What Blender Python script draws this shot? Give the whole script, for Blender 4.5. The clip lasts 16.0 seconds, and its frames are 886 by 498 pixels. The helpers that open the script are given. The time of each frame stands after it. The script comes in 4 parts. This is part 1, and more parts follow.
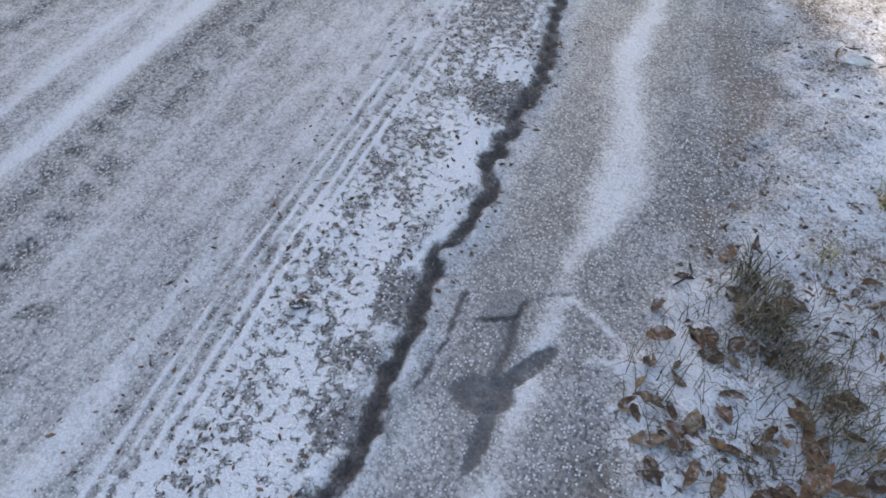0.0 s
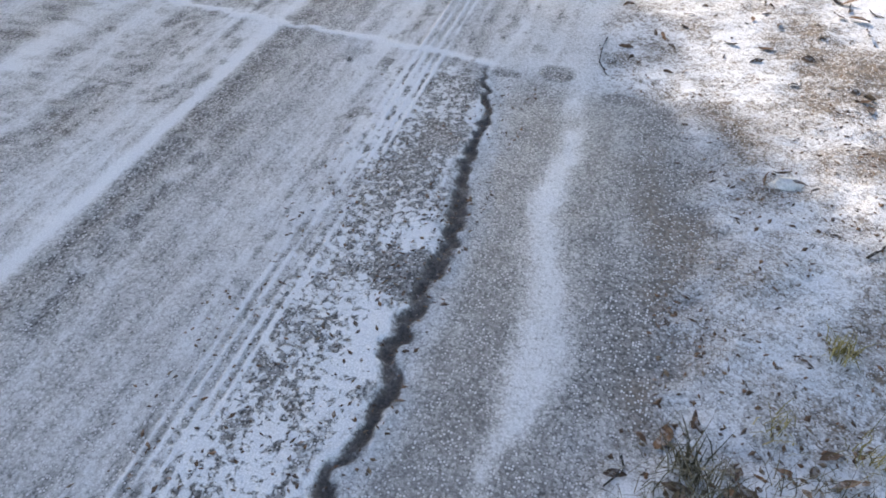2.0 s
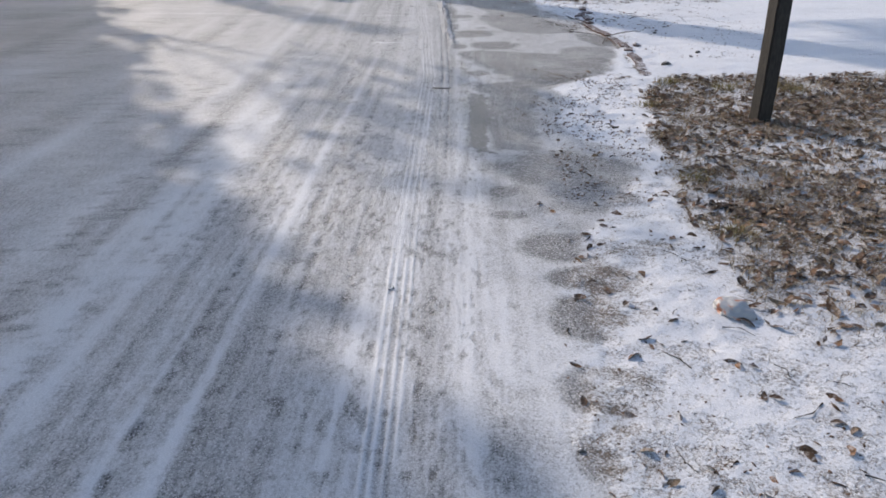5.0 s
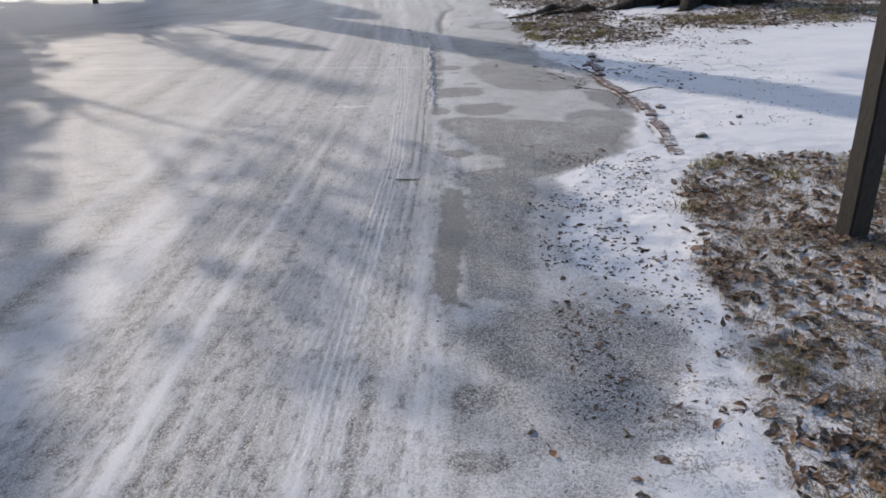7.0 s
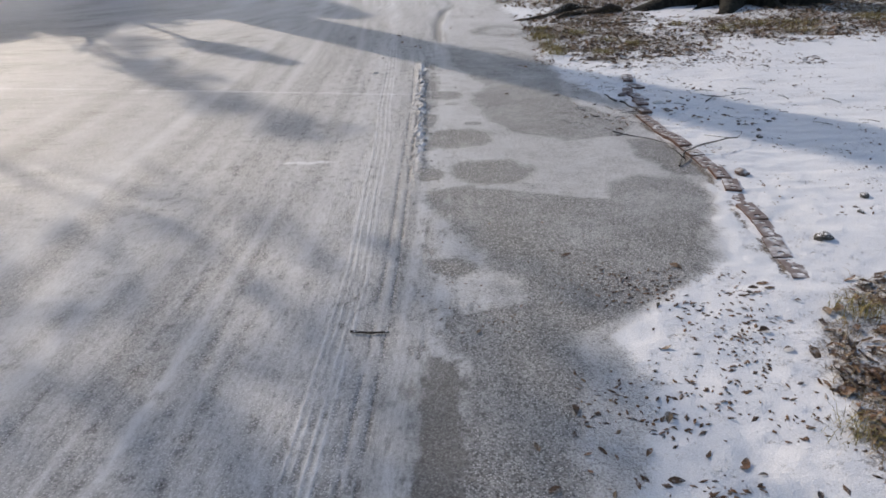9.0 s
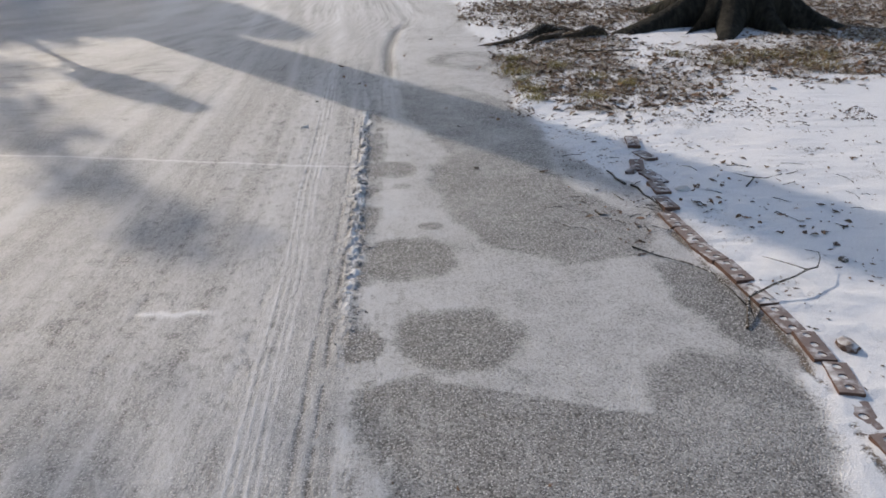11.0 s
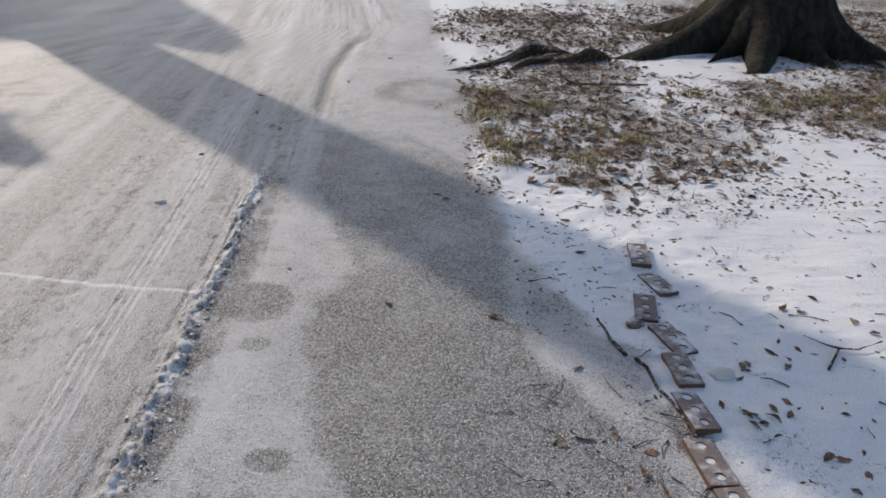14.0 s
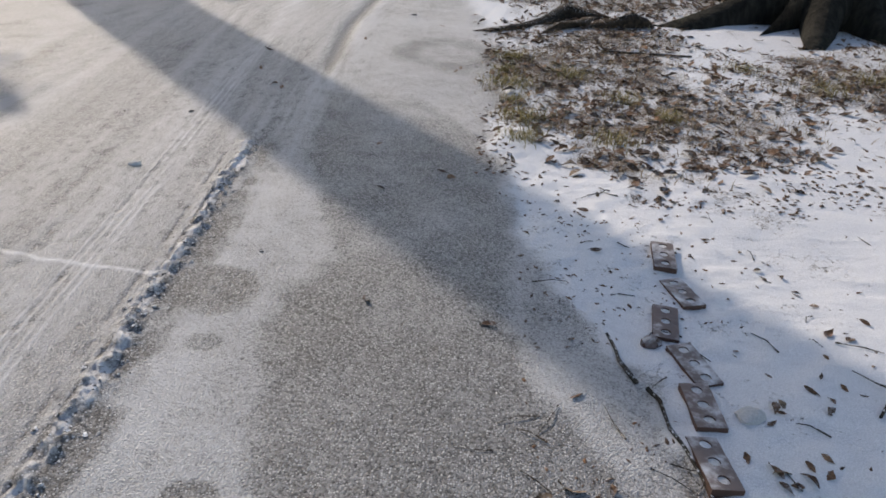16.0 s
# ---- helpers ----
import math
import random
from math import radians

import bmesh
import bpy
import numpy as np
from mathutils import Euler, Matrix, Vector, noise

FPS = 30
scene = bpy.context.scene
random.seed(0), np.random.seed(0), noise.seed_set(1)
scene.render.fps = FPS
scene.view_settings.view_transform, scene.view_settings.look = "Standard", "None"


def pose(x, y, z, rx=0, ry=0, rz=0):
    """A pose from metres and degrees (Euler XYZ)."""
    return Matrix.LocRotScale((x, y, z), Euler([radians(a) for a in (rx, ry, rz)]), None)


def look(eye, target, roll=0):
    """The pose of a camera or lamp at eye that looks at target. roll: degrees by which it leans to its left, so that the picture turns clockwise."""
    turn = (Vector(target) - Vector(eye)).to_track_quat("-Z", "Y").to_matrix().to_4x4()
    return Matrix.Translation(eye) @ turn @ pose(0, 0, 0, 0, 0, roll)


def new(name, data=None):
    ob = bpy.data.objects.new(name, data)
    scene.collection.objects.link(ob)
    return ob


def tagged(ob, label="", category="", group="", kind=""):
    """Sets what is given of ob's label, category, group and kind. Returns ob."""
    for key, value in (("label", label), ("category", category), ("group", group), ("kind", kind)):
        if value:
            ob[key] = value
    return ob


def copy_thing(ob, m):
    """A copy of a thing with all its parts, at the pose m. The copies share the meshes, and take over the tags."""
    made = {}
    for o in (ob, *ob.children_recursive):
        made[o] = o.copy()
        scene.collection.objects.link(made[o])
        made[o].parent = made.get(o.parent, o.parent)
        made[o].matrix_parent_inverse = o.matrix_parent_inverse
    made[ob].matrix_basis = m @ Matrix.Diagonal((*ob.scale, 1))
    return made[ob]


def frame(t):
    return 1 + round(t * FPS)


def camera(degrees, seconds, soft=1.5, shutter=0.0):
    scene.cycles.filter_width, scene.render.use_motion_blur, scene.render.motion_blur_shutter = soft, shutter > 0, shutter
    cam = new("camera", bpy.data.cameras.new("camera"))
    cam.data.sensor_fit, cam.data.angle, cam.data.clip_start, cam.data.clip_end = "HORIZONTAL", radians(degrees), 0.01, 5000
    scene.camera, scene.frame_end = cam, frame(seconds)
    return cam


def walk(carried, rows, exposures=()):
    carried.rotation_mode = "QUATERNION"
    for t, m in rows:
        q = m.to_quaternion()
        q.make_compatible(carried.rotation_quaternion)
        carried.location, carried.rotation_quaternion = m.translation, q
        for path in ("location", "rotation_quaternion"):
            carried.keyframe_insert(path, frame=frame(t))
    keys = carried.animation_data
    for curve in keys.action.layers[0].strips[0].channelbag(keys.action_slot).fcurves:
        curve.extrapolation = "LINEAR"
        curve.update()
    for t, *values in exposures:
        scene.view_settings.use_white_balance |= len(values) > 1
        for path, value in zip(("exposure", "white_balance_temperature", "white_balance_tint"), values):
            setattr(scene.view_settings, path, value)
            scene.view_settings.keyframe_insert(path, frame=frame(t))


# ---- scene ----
cam = camera(61.4, 16.0, soft=1.75)
PATH = [
    (0, look((0.149, 0.362, 1.361), (-0.268, 1.58, -0.17), 4.6)),
    (0.5, look((0.142, 0.379, 1.377), (-0.301, 1.624, -0.125), 3.8)),
    (1, look((0.2, 0.485, 1.362), (-0.281, 1.769, -0.094), 2.0)),
    (1.5, look((0.254, 0.64, 1.354), (-0.24, 1.979, -0.047), 0.1)),
    (2, look((0.274, 0.732, 1.369), (-0.209, 2.129, 0.022), -1.5)),
    (2.5, look((0.16, 0.849, 1.393), (-0.234, 2.339, 0.12), -2.4)),
    (3, look((-0.137, 1.059, 1.484), (-0.305, 2.651, 0.285), -1.3)),
    (3.5, look((-0.274, 1.331, 1.496), (-0.381, 2.995, 0.392), -0.6)),
    (4, look((-0.315, 1.709, 1.528), (-0.432, 3.433, 0.522), -1.0)),
    (4.5, look((-0.353, 2.073, 1.559), (-0.438, 3.841, 0.627), -1.0)),
    (5, look((-0.355, 2.469, 1.588), (-0.42, 4.27, 0.72), -1.0)),
    (5.2, look((-0.339, 2.649, 1.575), (-0.401, 4.46, 0.729), -0.9)),
    (7.3, look((-0.114, 4.616, 1.573), (-0.209, 6.446, 0.771), -2.2)),
    (7.5, look((-0.143, 4.843, 1.583), (-0.236, 6.669, 0.773), -2.1)),
    (8, look((-0.146, 5.352, 1.583), (-0.239, 7.172, 0.76), -2.1)),
    (8.5, look((-0.116, 5.926, 1.599), (-0.212, 7.743, 0.768), -1.9)),
    (8.7, look((-0.128, 6.128, 1.582), (-0.225, 7.943, 0.748), -1.8)),
    (10.8, look((-0.14, 8.188, 1.643), (-0.164, 9.998, 0.793), -0.8)),
    (11, look((-0.122, 8.395, 1.651), (-0.112, 10.206, 0.801), -0.6)),
    (11.5, look((-0.105, 8.846, 1.646), (-0.011, 10.658, 0.804), -0.5)),
    (12, look((-0.045, 9.252, 1.662), (0.156, 11.054, 0.817), -0.2)),
    (12.5, look((0.099, 9.62, 1.631), (0.296, 11.424, 0.79), 0.5)),
    (13, look((0.191, 9.916, 1.596), (0.363, 11.718, 0.746), 0.9)),
    (13.5, look((0.25, 10.223, 1.604), (0.379, 12.022, 0.739), 1.2)),
    (14, look((0.33, 10.445, 1.574), (0.348, 12.25, 0.712), 1.6)),
    (14.5, look((0.466, 10.652, 1.554), (0.377, 12.454, 0.692), 1.8)),
    (15, look((0.52, 10.704, 1.526), (0.432, 12.495, 0.639), 2.3)),
    (15.5, look((0.543, 10.759, 1.495), (0.481, 12.532, 0.572), 3.1)),
    (16, look((0.48, 10.897, 1.491), (0.42, 12.652, 0.534), 3.7)),
]
walk(cam, PATH, [(0, 1.28, 7700, 15), (2, 1.19, 7400, 14), (3.5, 0.87, 7000, 13), (5, 0.46, 6900, 14), (8, 0.30, 7000, 14), (11, 0.34, 7250, 13), (16, 0.32, 7250, 13)])

# ---- world, sun, exposure ----
SUN_EL = 28.0
SUN_AZ = (-0.64, 0.77)  # horizontal direction towards the sun
world = bpy.data.worlds.new("sky")
scene.world = world
world.use_nodes = True
wn = world.node_tree
sky = wn.nodes.new("ShaderNodeTexSky")
sky.sky_type = "NISHITA"
sky.sun_disc = False
sky.sun_elevation = radians(SUN_EL)
sky.sun_rotation = math.atan2(SUN_AZ[0], SUN_AZ[1])
wn.links.new(sky.outputs[0], wn.nodes["Background"].inputs[0])
wn.nodes["Background"].inputs[1].default_value = 0.15
sun = new("sun", bpy.data.lights.new("sun", "SUN"))
sun.data.energy = 2.55
sun.data.angle = radians(0.53)
sun.data.color = (1.0, 0.93, 0.83)
ce = math.cos(radians(SUN_EL))
sun.matrix_world = look((SUN_AZ[0] * ce * 60, SUN_AZ[1] * ce * 60, math.sin(radians(SUN_EL)) * 60), (0, 0, 0))


# ---- node helpers ----
class Mat:
    """A node material and short ways to add nodes to it."""

    def __init__(self, name):
        self.m = bpy.data.materials.new(name)
        self.m.use_nodes = True
        self.t = self.m.node_tree
        self.bsdf = self.t.nodes["Principled BSDF"]
        self.pos = None

    def put(self, sock, v):
        if hasattr(v, "is_output"):
            self.t.links.new(v, sock)
        elif isinstance(v, (tuple, list)) and len(v) == 3 and sock.type == "RGBA":
            sock.default_value = (*v, 1)
        else:
            sock.default_value = v

    def node(self, kind, out=0, **ins):
        n = self.t.nodes.new(kind)
        for k, v in ins.items():
            self.put(n.inputs[k.replace("_", " ")], v)
        return n.outputs[out]

    def place(self):
        if self.pos is None:
            self.pos = self.node("ShaderNodeNewGeometry", "Position")
        return self.pos

    def math(self, op, a, b=0.0, c=0.0, clamp=False):
        n = self.t.nodes.new("ShaderNodeMath")
        n.operation, n.use_clamp = op, clamp
        for i, v in enumerate((a, b, c)):
            self.put(n.inputs[i], v)
        return n.outputs[0]

    def noise(self, scale, detail=3.0, rough=0.55, stretch=None, vec=None, dist=0.0):
        v = vec or self.place()
        if stretch:
            mp = self.t.nodes.new("ShaderNodeMapping")
            self.put(mp.inputs["Vector"], v)
            mp.inputs["Scale"].default_value = stretch
            v = mp.outputs[0]
        n = self.t.nodes.new("ShaderNodeTexNoise")
        self.put(n.inputs["Vector"], v)
        n.inputs["Scale"].default_value, n.inputs["Detail"].default_value = scale, detail
        n.inputs["Roughness"].default_value, n.inputs["Distortion"].default_value = rough, dist
        return n.outputs["Fac"]

    def ramp(self, v, lo, hi, a=0.0, b=1.0, smooth=True):
        n = self.t.nodes.new("ShaderNodeMapRange")
        n.interpolation_type = "SMOOTHSTEP" if smooth else "LINEAR"
        for k, q in zip(("Value", "From Min", "From Max", "To Min", "To Max"), (v, lo, hi, a, b)):
            self.put(n.inputs[k], q)
        return n.outputs[0]

    def mix(self, f, a, b):
        n = self.t.nodes.new("ShaderNodeMix")
        n.data_type = "RGBA"
        self.put(n.inputs["Factor"], f)
        self.put(n.inputs[6], a)
        self.put(n.inputs[7], b)
        return n.outputs[2]

    def attr(self, name):
        n = self.t.nodes.new("ShaderNodeAttribute")
        n.attribute_name = name
        return n.outputs["Fac"]

    def bump(self, height, strength, distance):
        n = self.t.nodes.new("ShaderNodeBump")
        self.put(n.inputs["Height"], height)
        n.inputs["Strength"].default_value, n.inputs["Distance"].default_value = strength, distance
        return n.outputs[0]

    def done(self, color, rough=0.8, normal=None, spec=0.5, **more):
        self.put(self.bsdf.inputs["Base Color"], color)
        self.put(self.bsdf.inputs["Roughness"], rough)
        self.put(self.bsdf.inputs["Specular IOR Level"], spec)
        if normal:
            self.put(self.bsdf.inputs["Normal"], normal)
        for k, v in more.items():
            self.put(self.bsdf.inputs[k.replace("_", " ")], v)
        return self.m


FROST = (0.80, 0.805, 0.835)


def ground_material():
    m = Mat("frosted_ground")
    frost, grain, soil, wet = m.attr("frost"), m.attr("grain"), m.attr("soil"), m.attr("wet")
    damp_shade, drag = m.attr("damp_shade"), m.attr("drag")
    fine = m.ramp(m.noise(96, 4, 0.75), 0.28, 0.72, 0, 1, False)
    rake = m.ramp(m.noise(1, 3, 0.62, stretch=(70, 16, 60)), 0.25, 0.75, 0, 1, False)
    fleck = m.ramp(m.noise(44, 5, 0.66, dist=0.5), 0.33, 0.67, 0, 1, False)
    broad = m.noise(7, 3, 0.6)
    # frost crystals and stone grains, about 7 mm across
    cell = m.t.nodes.new("ShaderNodeTexVoronoi")
    m.put(cell.inputs["Vector"], m.place())
    cell.inputs["Scale"].default_value = 150.0
    stone = m.node("ShaderNodeSeparateColor", 0, Color=cell.outputs["Color"])
    tone = m.node("ShaderNodeSeparateColor", 1, Color=cell.outputs["Color"])
    dome = m.ramp(cell.outputs["Distance"], 0.1, 0.75, 1, 0)
    k = m.math("MULTIPLY", drag, 0.75)
    n = m.math("ADD", m.math("MULTIPLY", fine, m.math("SUBTRACT", 1.0, k)), m.math("MULTIPLY", rake, k))
    g = m.math("SUBTRACT", 1.0, grain)
    n = m.math("ADD", m.math("MULTIPLY", n, g), m.math("MULTIPLY", fleck, grain))
    # off the road the crystals themselves make the edge of the frost ragged
    off = m.math("MULTIPLY", m.math("SUBTRACT", 1.0, drag), 0.42)
    n = m.math("ADD", m.math("MULTIPLY", n, m.math("SUBTRACT", 1.0, off)), m.math("MULTIPLY", stone, off))
    f = m.math("ADD", frost, m.math("MULTIPLY", m.math("SUBTRACT", broad, 0.5), m.ramp(drag, 0, 1, 0.5, 0.2, False)))
    width = m.math("ADD", m.ramp(grain, 0.08, 0.9, 0.46, 0.14, False), m.ramp(drag, 0.5, 1.0, 0.0, 0.45, False))
    cover = m.ramp(m.math("DIVIDE", m.math("SUBTRACT", f, n), width), -1.0, 1.0)
    # tarmac: dark binder with paler stone grains and a bloom of frost
    tar = m.mix(m.ramp(m.math("ADD", m.math("MULTIPLY", tone, 0.7), m.math("MULTIPLY", m.noise(170, 3, 0.7), 0.4)), 0.2, 0.95), (0.040, 0.040, 0.043), (0.30, 0.296, 0.300))
    earth = m.mix(m.ramp(m.noise(60, 4, 0.7), 0.35, 0.65), (0.060, 0.047, 0.037), (0.20, 0.150, 0.110))
    bare = m.mix(soil, tar, earth)
    ice = m.mix(m.ramp(m.noise(30, 4, 0.65), 0.3, 0.7), (0.088, 0.088, 0.095), (0.20, 0.20, 0.21))
    bare = m.mix(m.math("MULTIPLY", wet, 0.75), bare, ice)
    # single white crystals, sparser where the glaze is smooth
    few = m.math("ADD", 0.66, m.math("MULTIPLY", m.noise(22, 3, 0.6), 0.16))
    bright = m.math("MULTIPLY", m.ramp(m.math("SUBTRACT", stone, few), 0.0, 0.05), m.ramp(dome, 0.25, 0.7))
    bare = m.mix(m.math("MULTIPLY", bright, m.ramp(damp_shade, 0, 0.5, 0.9, 0.05)), bare, (0.70, 0.70, 0.73))
    # dark tone for wet spots, the crack and the plate edge's shadow line
    bare = m.mix(damp_shade, bare, m.mix(m.ramp(m.noise(120, 3, 0.7), 0.4, 0.7), (0.020, 0.018, 0.020), (0.072, 0.066, 0.070)))
    snow = m.mix(m.ramp(m.noise(240, 2, 0.6), 0.35, 0.7), (0.62, 0.63, 0.66), FROST)
    snow = m.mix(m.math("MULTIPLY", m.attr("packed"), m.ramp(m.noise(9, 4, 0.6), 0.25, 0.7, 0.95, 0.65)), snow, (0.43, 0.435, 0.455))
    col = m.mix(cover, bare, snow)
    rough = m.math("SUBTRACT", m.ramp(cover, 0, 1, 0.60, 0.60, False), m.math("MULTIPLY", wet, 0.28))
    h = m.math("ADD", m.math("MULTIPLY", cover, 0.55), m.math("MULTIPLY", m.noise(150, 4, 0.72), m.ramp(m.attr("packed"), 0, 0.5, 0.34, 0.75, False)))
    h = m.math("ADD", h, m.math("MULTIPLY", m.noise(30, 3, 0.6), 0.35))
    h = m.math("ADD", h, m.math("MULTIPLY", dome, m.ramp(m.math("SUBTRACT", m.attr("packed"), m.math("MULTIPLY", drag, 0.5)), 0, 0.4, 0.08, 0.42, False)))
    return m.done(col, rough, m.bump(h, 1.0, 0.0085), 0.45)


def simple(name, lo, hi, scale, rough=0.8, bumped=0.4, dist=0.004, frost=0.0, stretch=None, spec=0.4):
    """Two-tone mottled material, with hoar frost on the upper faces where frost > 0."""
    m = Mat(name)
    n = m.noise(scale, 4, 0.65, stretch=stretch)
    col = m.mix(m.ramp(n, 0.32, 0.68), lo, hi)
    rnd = m.node("ShaderNodeNewGeometry", "Random Per Island")
    col = m.mix(m.math("MULTIPLY", rnd, 0.5), col, tuple(c * 0.45 for c in lo))
    if frost > 0:
        nz = m.node("ShaderNodeSeparateXYZ", 2, Vector=m.node("ShaderNodeNewGeometry", "Normal"))
        f = m.math("MULTIPLY", m.ramp(m.noise(70, 3, 0.7), 0.62 - 0.3 * frost, 0.72 - 0.2 * frost), m.ramp(nz, 0.25, 0.85))
        col = m.mix(f, col, FROST)
    return m.done(col, rough, m.bump(n, bumped, dist), spec)


def leaf_material():
    m = Mat("dead_leaf")
    rnd = m.node("ShaderNodeNewGeometry", "Random Per Island")
    obj = m.node("ShaderNodeObjectInfo", "Random")
    r = m.math("FRACT", m.math("ADD", rnd, obj))
    ramp = m.t.nodes.new("ShaderNodeValToRGB")
    m.put(ramp.inputs[0], r)
    els = ramp.color_ramp.elements
    els[0].color, els[1].color = (0.075, 0.047, 0.032, 1), (0.28, 0.20, 0.13, 1)
    for p, c in ((0.3, (0.115, 0.070, 0.046, 1)), (0.55, (0.20, 0.115, 0.070, 1)), (0.78, (0.27, 0.145, 0.078, 1)), (0.9, (0.25, 0.19, 0.135, 1))):
        els.new(p).color = c
    col = m.mix(m.ramp(m.noise(90, 3, 0.6), 0.3, 0.75), ramp.outputs[0], (0.05, 0.03, 0.02))
    fr = m.ramp(m.noise(55, 3, 0.7), 0.50, 0.66)
    col = m.mix(m.math("MULTIPLY", fr, 0.28), col, FROST)
    return m.done(col, 0.9, m.bump(m.noise(150, 2), 0.4, 0.002), 0.3)


def grass_material(name, a, b, c):
    m = Mat(name)
    r = m.node("ShaderNodeNewGeometry", "Random Per Island")
    col = m.mix(m.ramp(r, 0.0, 0.6), a, b)
    col = m.mix(m.ramp(r, 0.62, 0.95), col, c)
    return m.done(col, 0.8, None, 0.25)


def bark_material():
    m = Mat("dark_bark")
    n = m.noise(1, 5, 0.65, stretch=(13, 13, 3.2))
    col = m.mix(m.ramp(n, 0.35, 0.7), (0.007, 0.0065, 0.0055), (0.030, 0.028, 0.022))
    moss = m.ramp(m.noise(2.2, 4, 0.6), 0.55, 0.7)
    col = m.mix(m.math("MULTIPLY", moss, 0.5), col, (0.035, 0.045, 0.02))
    return m.done(col, 0.9, m.bump(n, 1.0, 0.05), 0.2)


def brick_material():
    m = Mat("frosted_clay_brick")
    o = m.node("ShaderNodeObjectInfo", "Random")
    col = m.mix(m.noise(28, 4, 0.65), (0.055, 0.034, 0.029), (0.150, 0.078, 0.058))
    col = m.mix(m.math("MULTIPLY", o, 0.7), col, (0.085, 0.055, 0.045))
    nz = m.node("ShaderNodeSeparateXYZ", 2, Vector=m.node("ShaderNodeNewGeometry", "Normal"))
    lim = m.math("SUBTRACT", 0.68, m.math("MULTIPLY", o, 0.16))
    f = m.math("MULTIPLY", m.ramp(m.math("SUBTRACT", m.noise(18, 4, 0.6), lim), -0.18, 0.16, 0.12, 0.85), m.ramp(nz, 0.4, 0.8))
    col = m.mix(f, col, (0.74, 0.76, 0.80))
    return m.done(col, 0.85, m.bump(m.noise(120, 3), 0.5, 0.003), 0.3)


def clear_plastic():
    m = Mat("crumpled_plastic")
    col = m.mix(m.ramp(m.noise(16, 3), 0.54, 0.64), (0.36, 0.365, 0.38), (0.34, 0.13, 0.075))
    return m.done(col, 0.45, m.bump(m.noise(60, 3), 0.5, 0.004), 0.4)


GROUND = ground_material()
LEAF = leaf_material()
DRY = grass_material("dry_grass", (0.15, 0.10, 0.055), (0.33, 0.235, 0.13), (0.48, 0.40, 0.28))
GREEN = grass_material("yellow_green_grass", (0.13, 0.11, 0.035), (0.29, 0.235, 0.09), (0.46, 0.38, 0.19))
SEDGE = grass_material("dull_olive_grass", (0.055, 0.048, 0.030), (0.14, 0.115, 0.070), (0.30, 0.27, 0.21))
BARK = bark_material()
BRICK = brick_material()
TWIG = simple("dark_twig", (0.022, 0.017, 0.013), (0.075, 0.058, 0.044), 90, 0.85, 0.5, 0.002, 0.35)
SNOW = simple("snow_crust", (0.62, 0.625, 0.635), (0.86, 0.86, 0.86), 120, 0.7, 0.9, 0.008)
DIRTY = simple("frozen_slush", (0.055, 0.052, 0.05), (0.20, 0.195, 0.19), 70, 0.7, 0.7, 0.006, 0.75)
STONE = simple("dark_stone", (0.05, 0.045, 0.04), (0.16, 0.15, 0.14), 60, 0.85, 0.6, 0.004, 0.5)
POST = simple("weathered_post", (0.011, 0.010, 0.009), (0.048, 0.042, 0.038), 30, 0.75, 0.6, 0.004, 0.0, (6, 6, 0.6))
ICE = simple("grey_ice_plate", (0.14, 0.14, 0.145), (0.36, 0.36, 0.37), 150, 0.5, 0.8, 0.004, 0.0, None, 0.3)
NEEDLE = grass_material("evergreen_foliage", (0.02, 0.035, 0.012), (0.05, 0.075, 0.025), (0.08, 0.09, 0.04))
ROOT = simple("weathered_root", (0.020, 0.015, 0.011), (0.085, 0.060, 0.042), 25, 0.95, 0.9, 0.02, 0.15)
PLASTIC = clear_plastic()


# ---- fields that shape the ground ----
def vnoise(x, y, seed=0):
    """Smooth value noise of numpy arrays, 0 to 1."""
    xi, yi = np.floor(x).astype(np.int64), np.floor(y).astype(np.int64)
    fx, fy = x - xi, y - yi
    fx, fy = fx * fx * (3 - 2 * fx), fy * fy * (3 - 2 * fy)

    def h(a, b):
        v = (a * 374761393 + b * 668265263 + seed * 2147483647) & 0xFFFFFFFF
        v = ((v ^ (v >> 13)) * 1274126177) & 0xFFFFFFFF
        return ((v ^ (v >> 16)) & 0xFFFF) / 65535.0

    a, b = h(xi, yi), h(xi + 1, yi)
    c, d = h(xi, yi + 1), h(xi + 1, yi + 1)
    return (a * (1 - fx) + b * fx) * (1 - fy) + (c * (1 - fx) + d * fx) * fy


def fbm(x, y, scale, seed=0, octaves=3):
    out, amp, tot = 0.0, 1.0, 0.0
    for i in range(octaves):
        out = out + amp * vnoise(x * scale * 2 ** i, y * scale * 2 ** i, seed + i)
        tot += amp
        amp *= 0.5
    return out / tot


def step(v, lo, hi):
    k = np.clip((v - lo) / (hi - lo), 0, 1)
    return k * k * (3 - 2 * k)


def along(y, *pts):
    """The x of a line through (y, x) points, at y."""
    return np.interp(y, [p[0] for p in pts], [p[1] for p in pts])


def bend(y):
    """How far the road's lines swing to the left."""
    return -0.006 * np.clip(np.asarray(y, float) - 9.0, 0, 14) ** 2


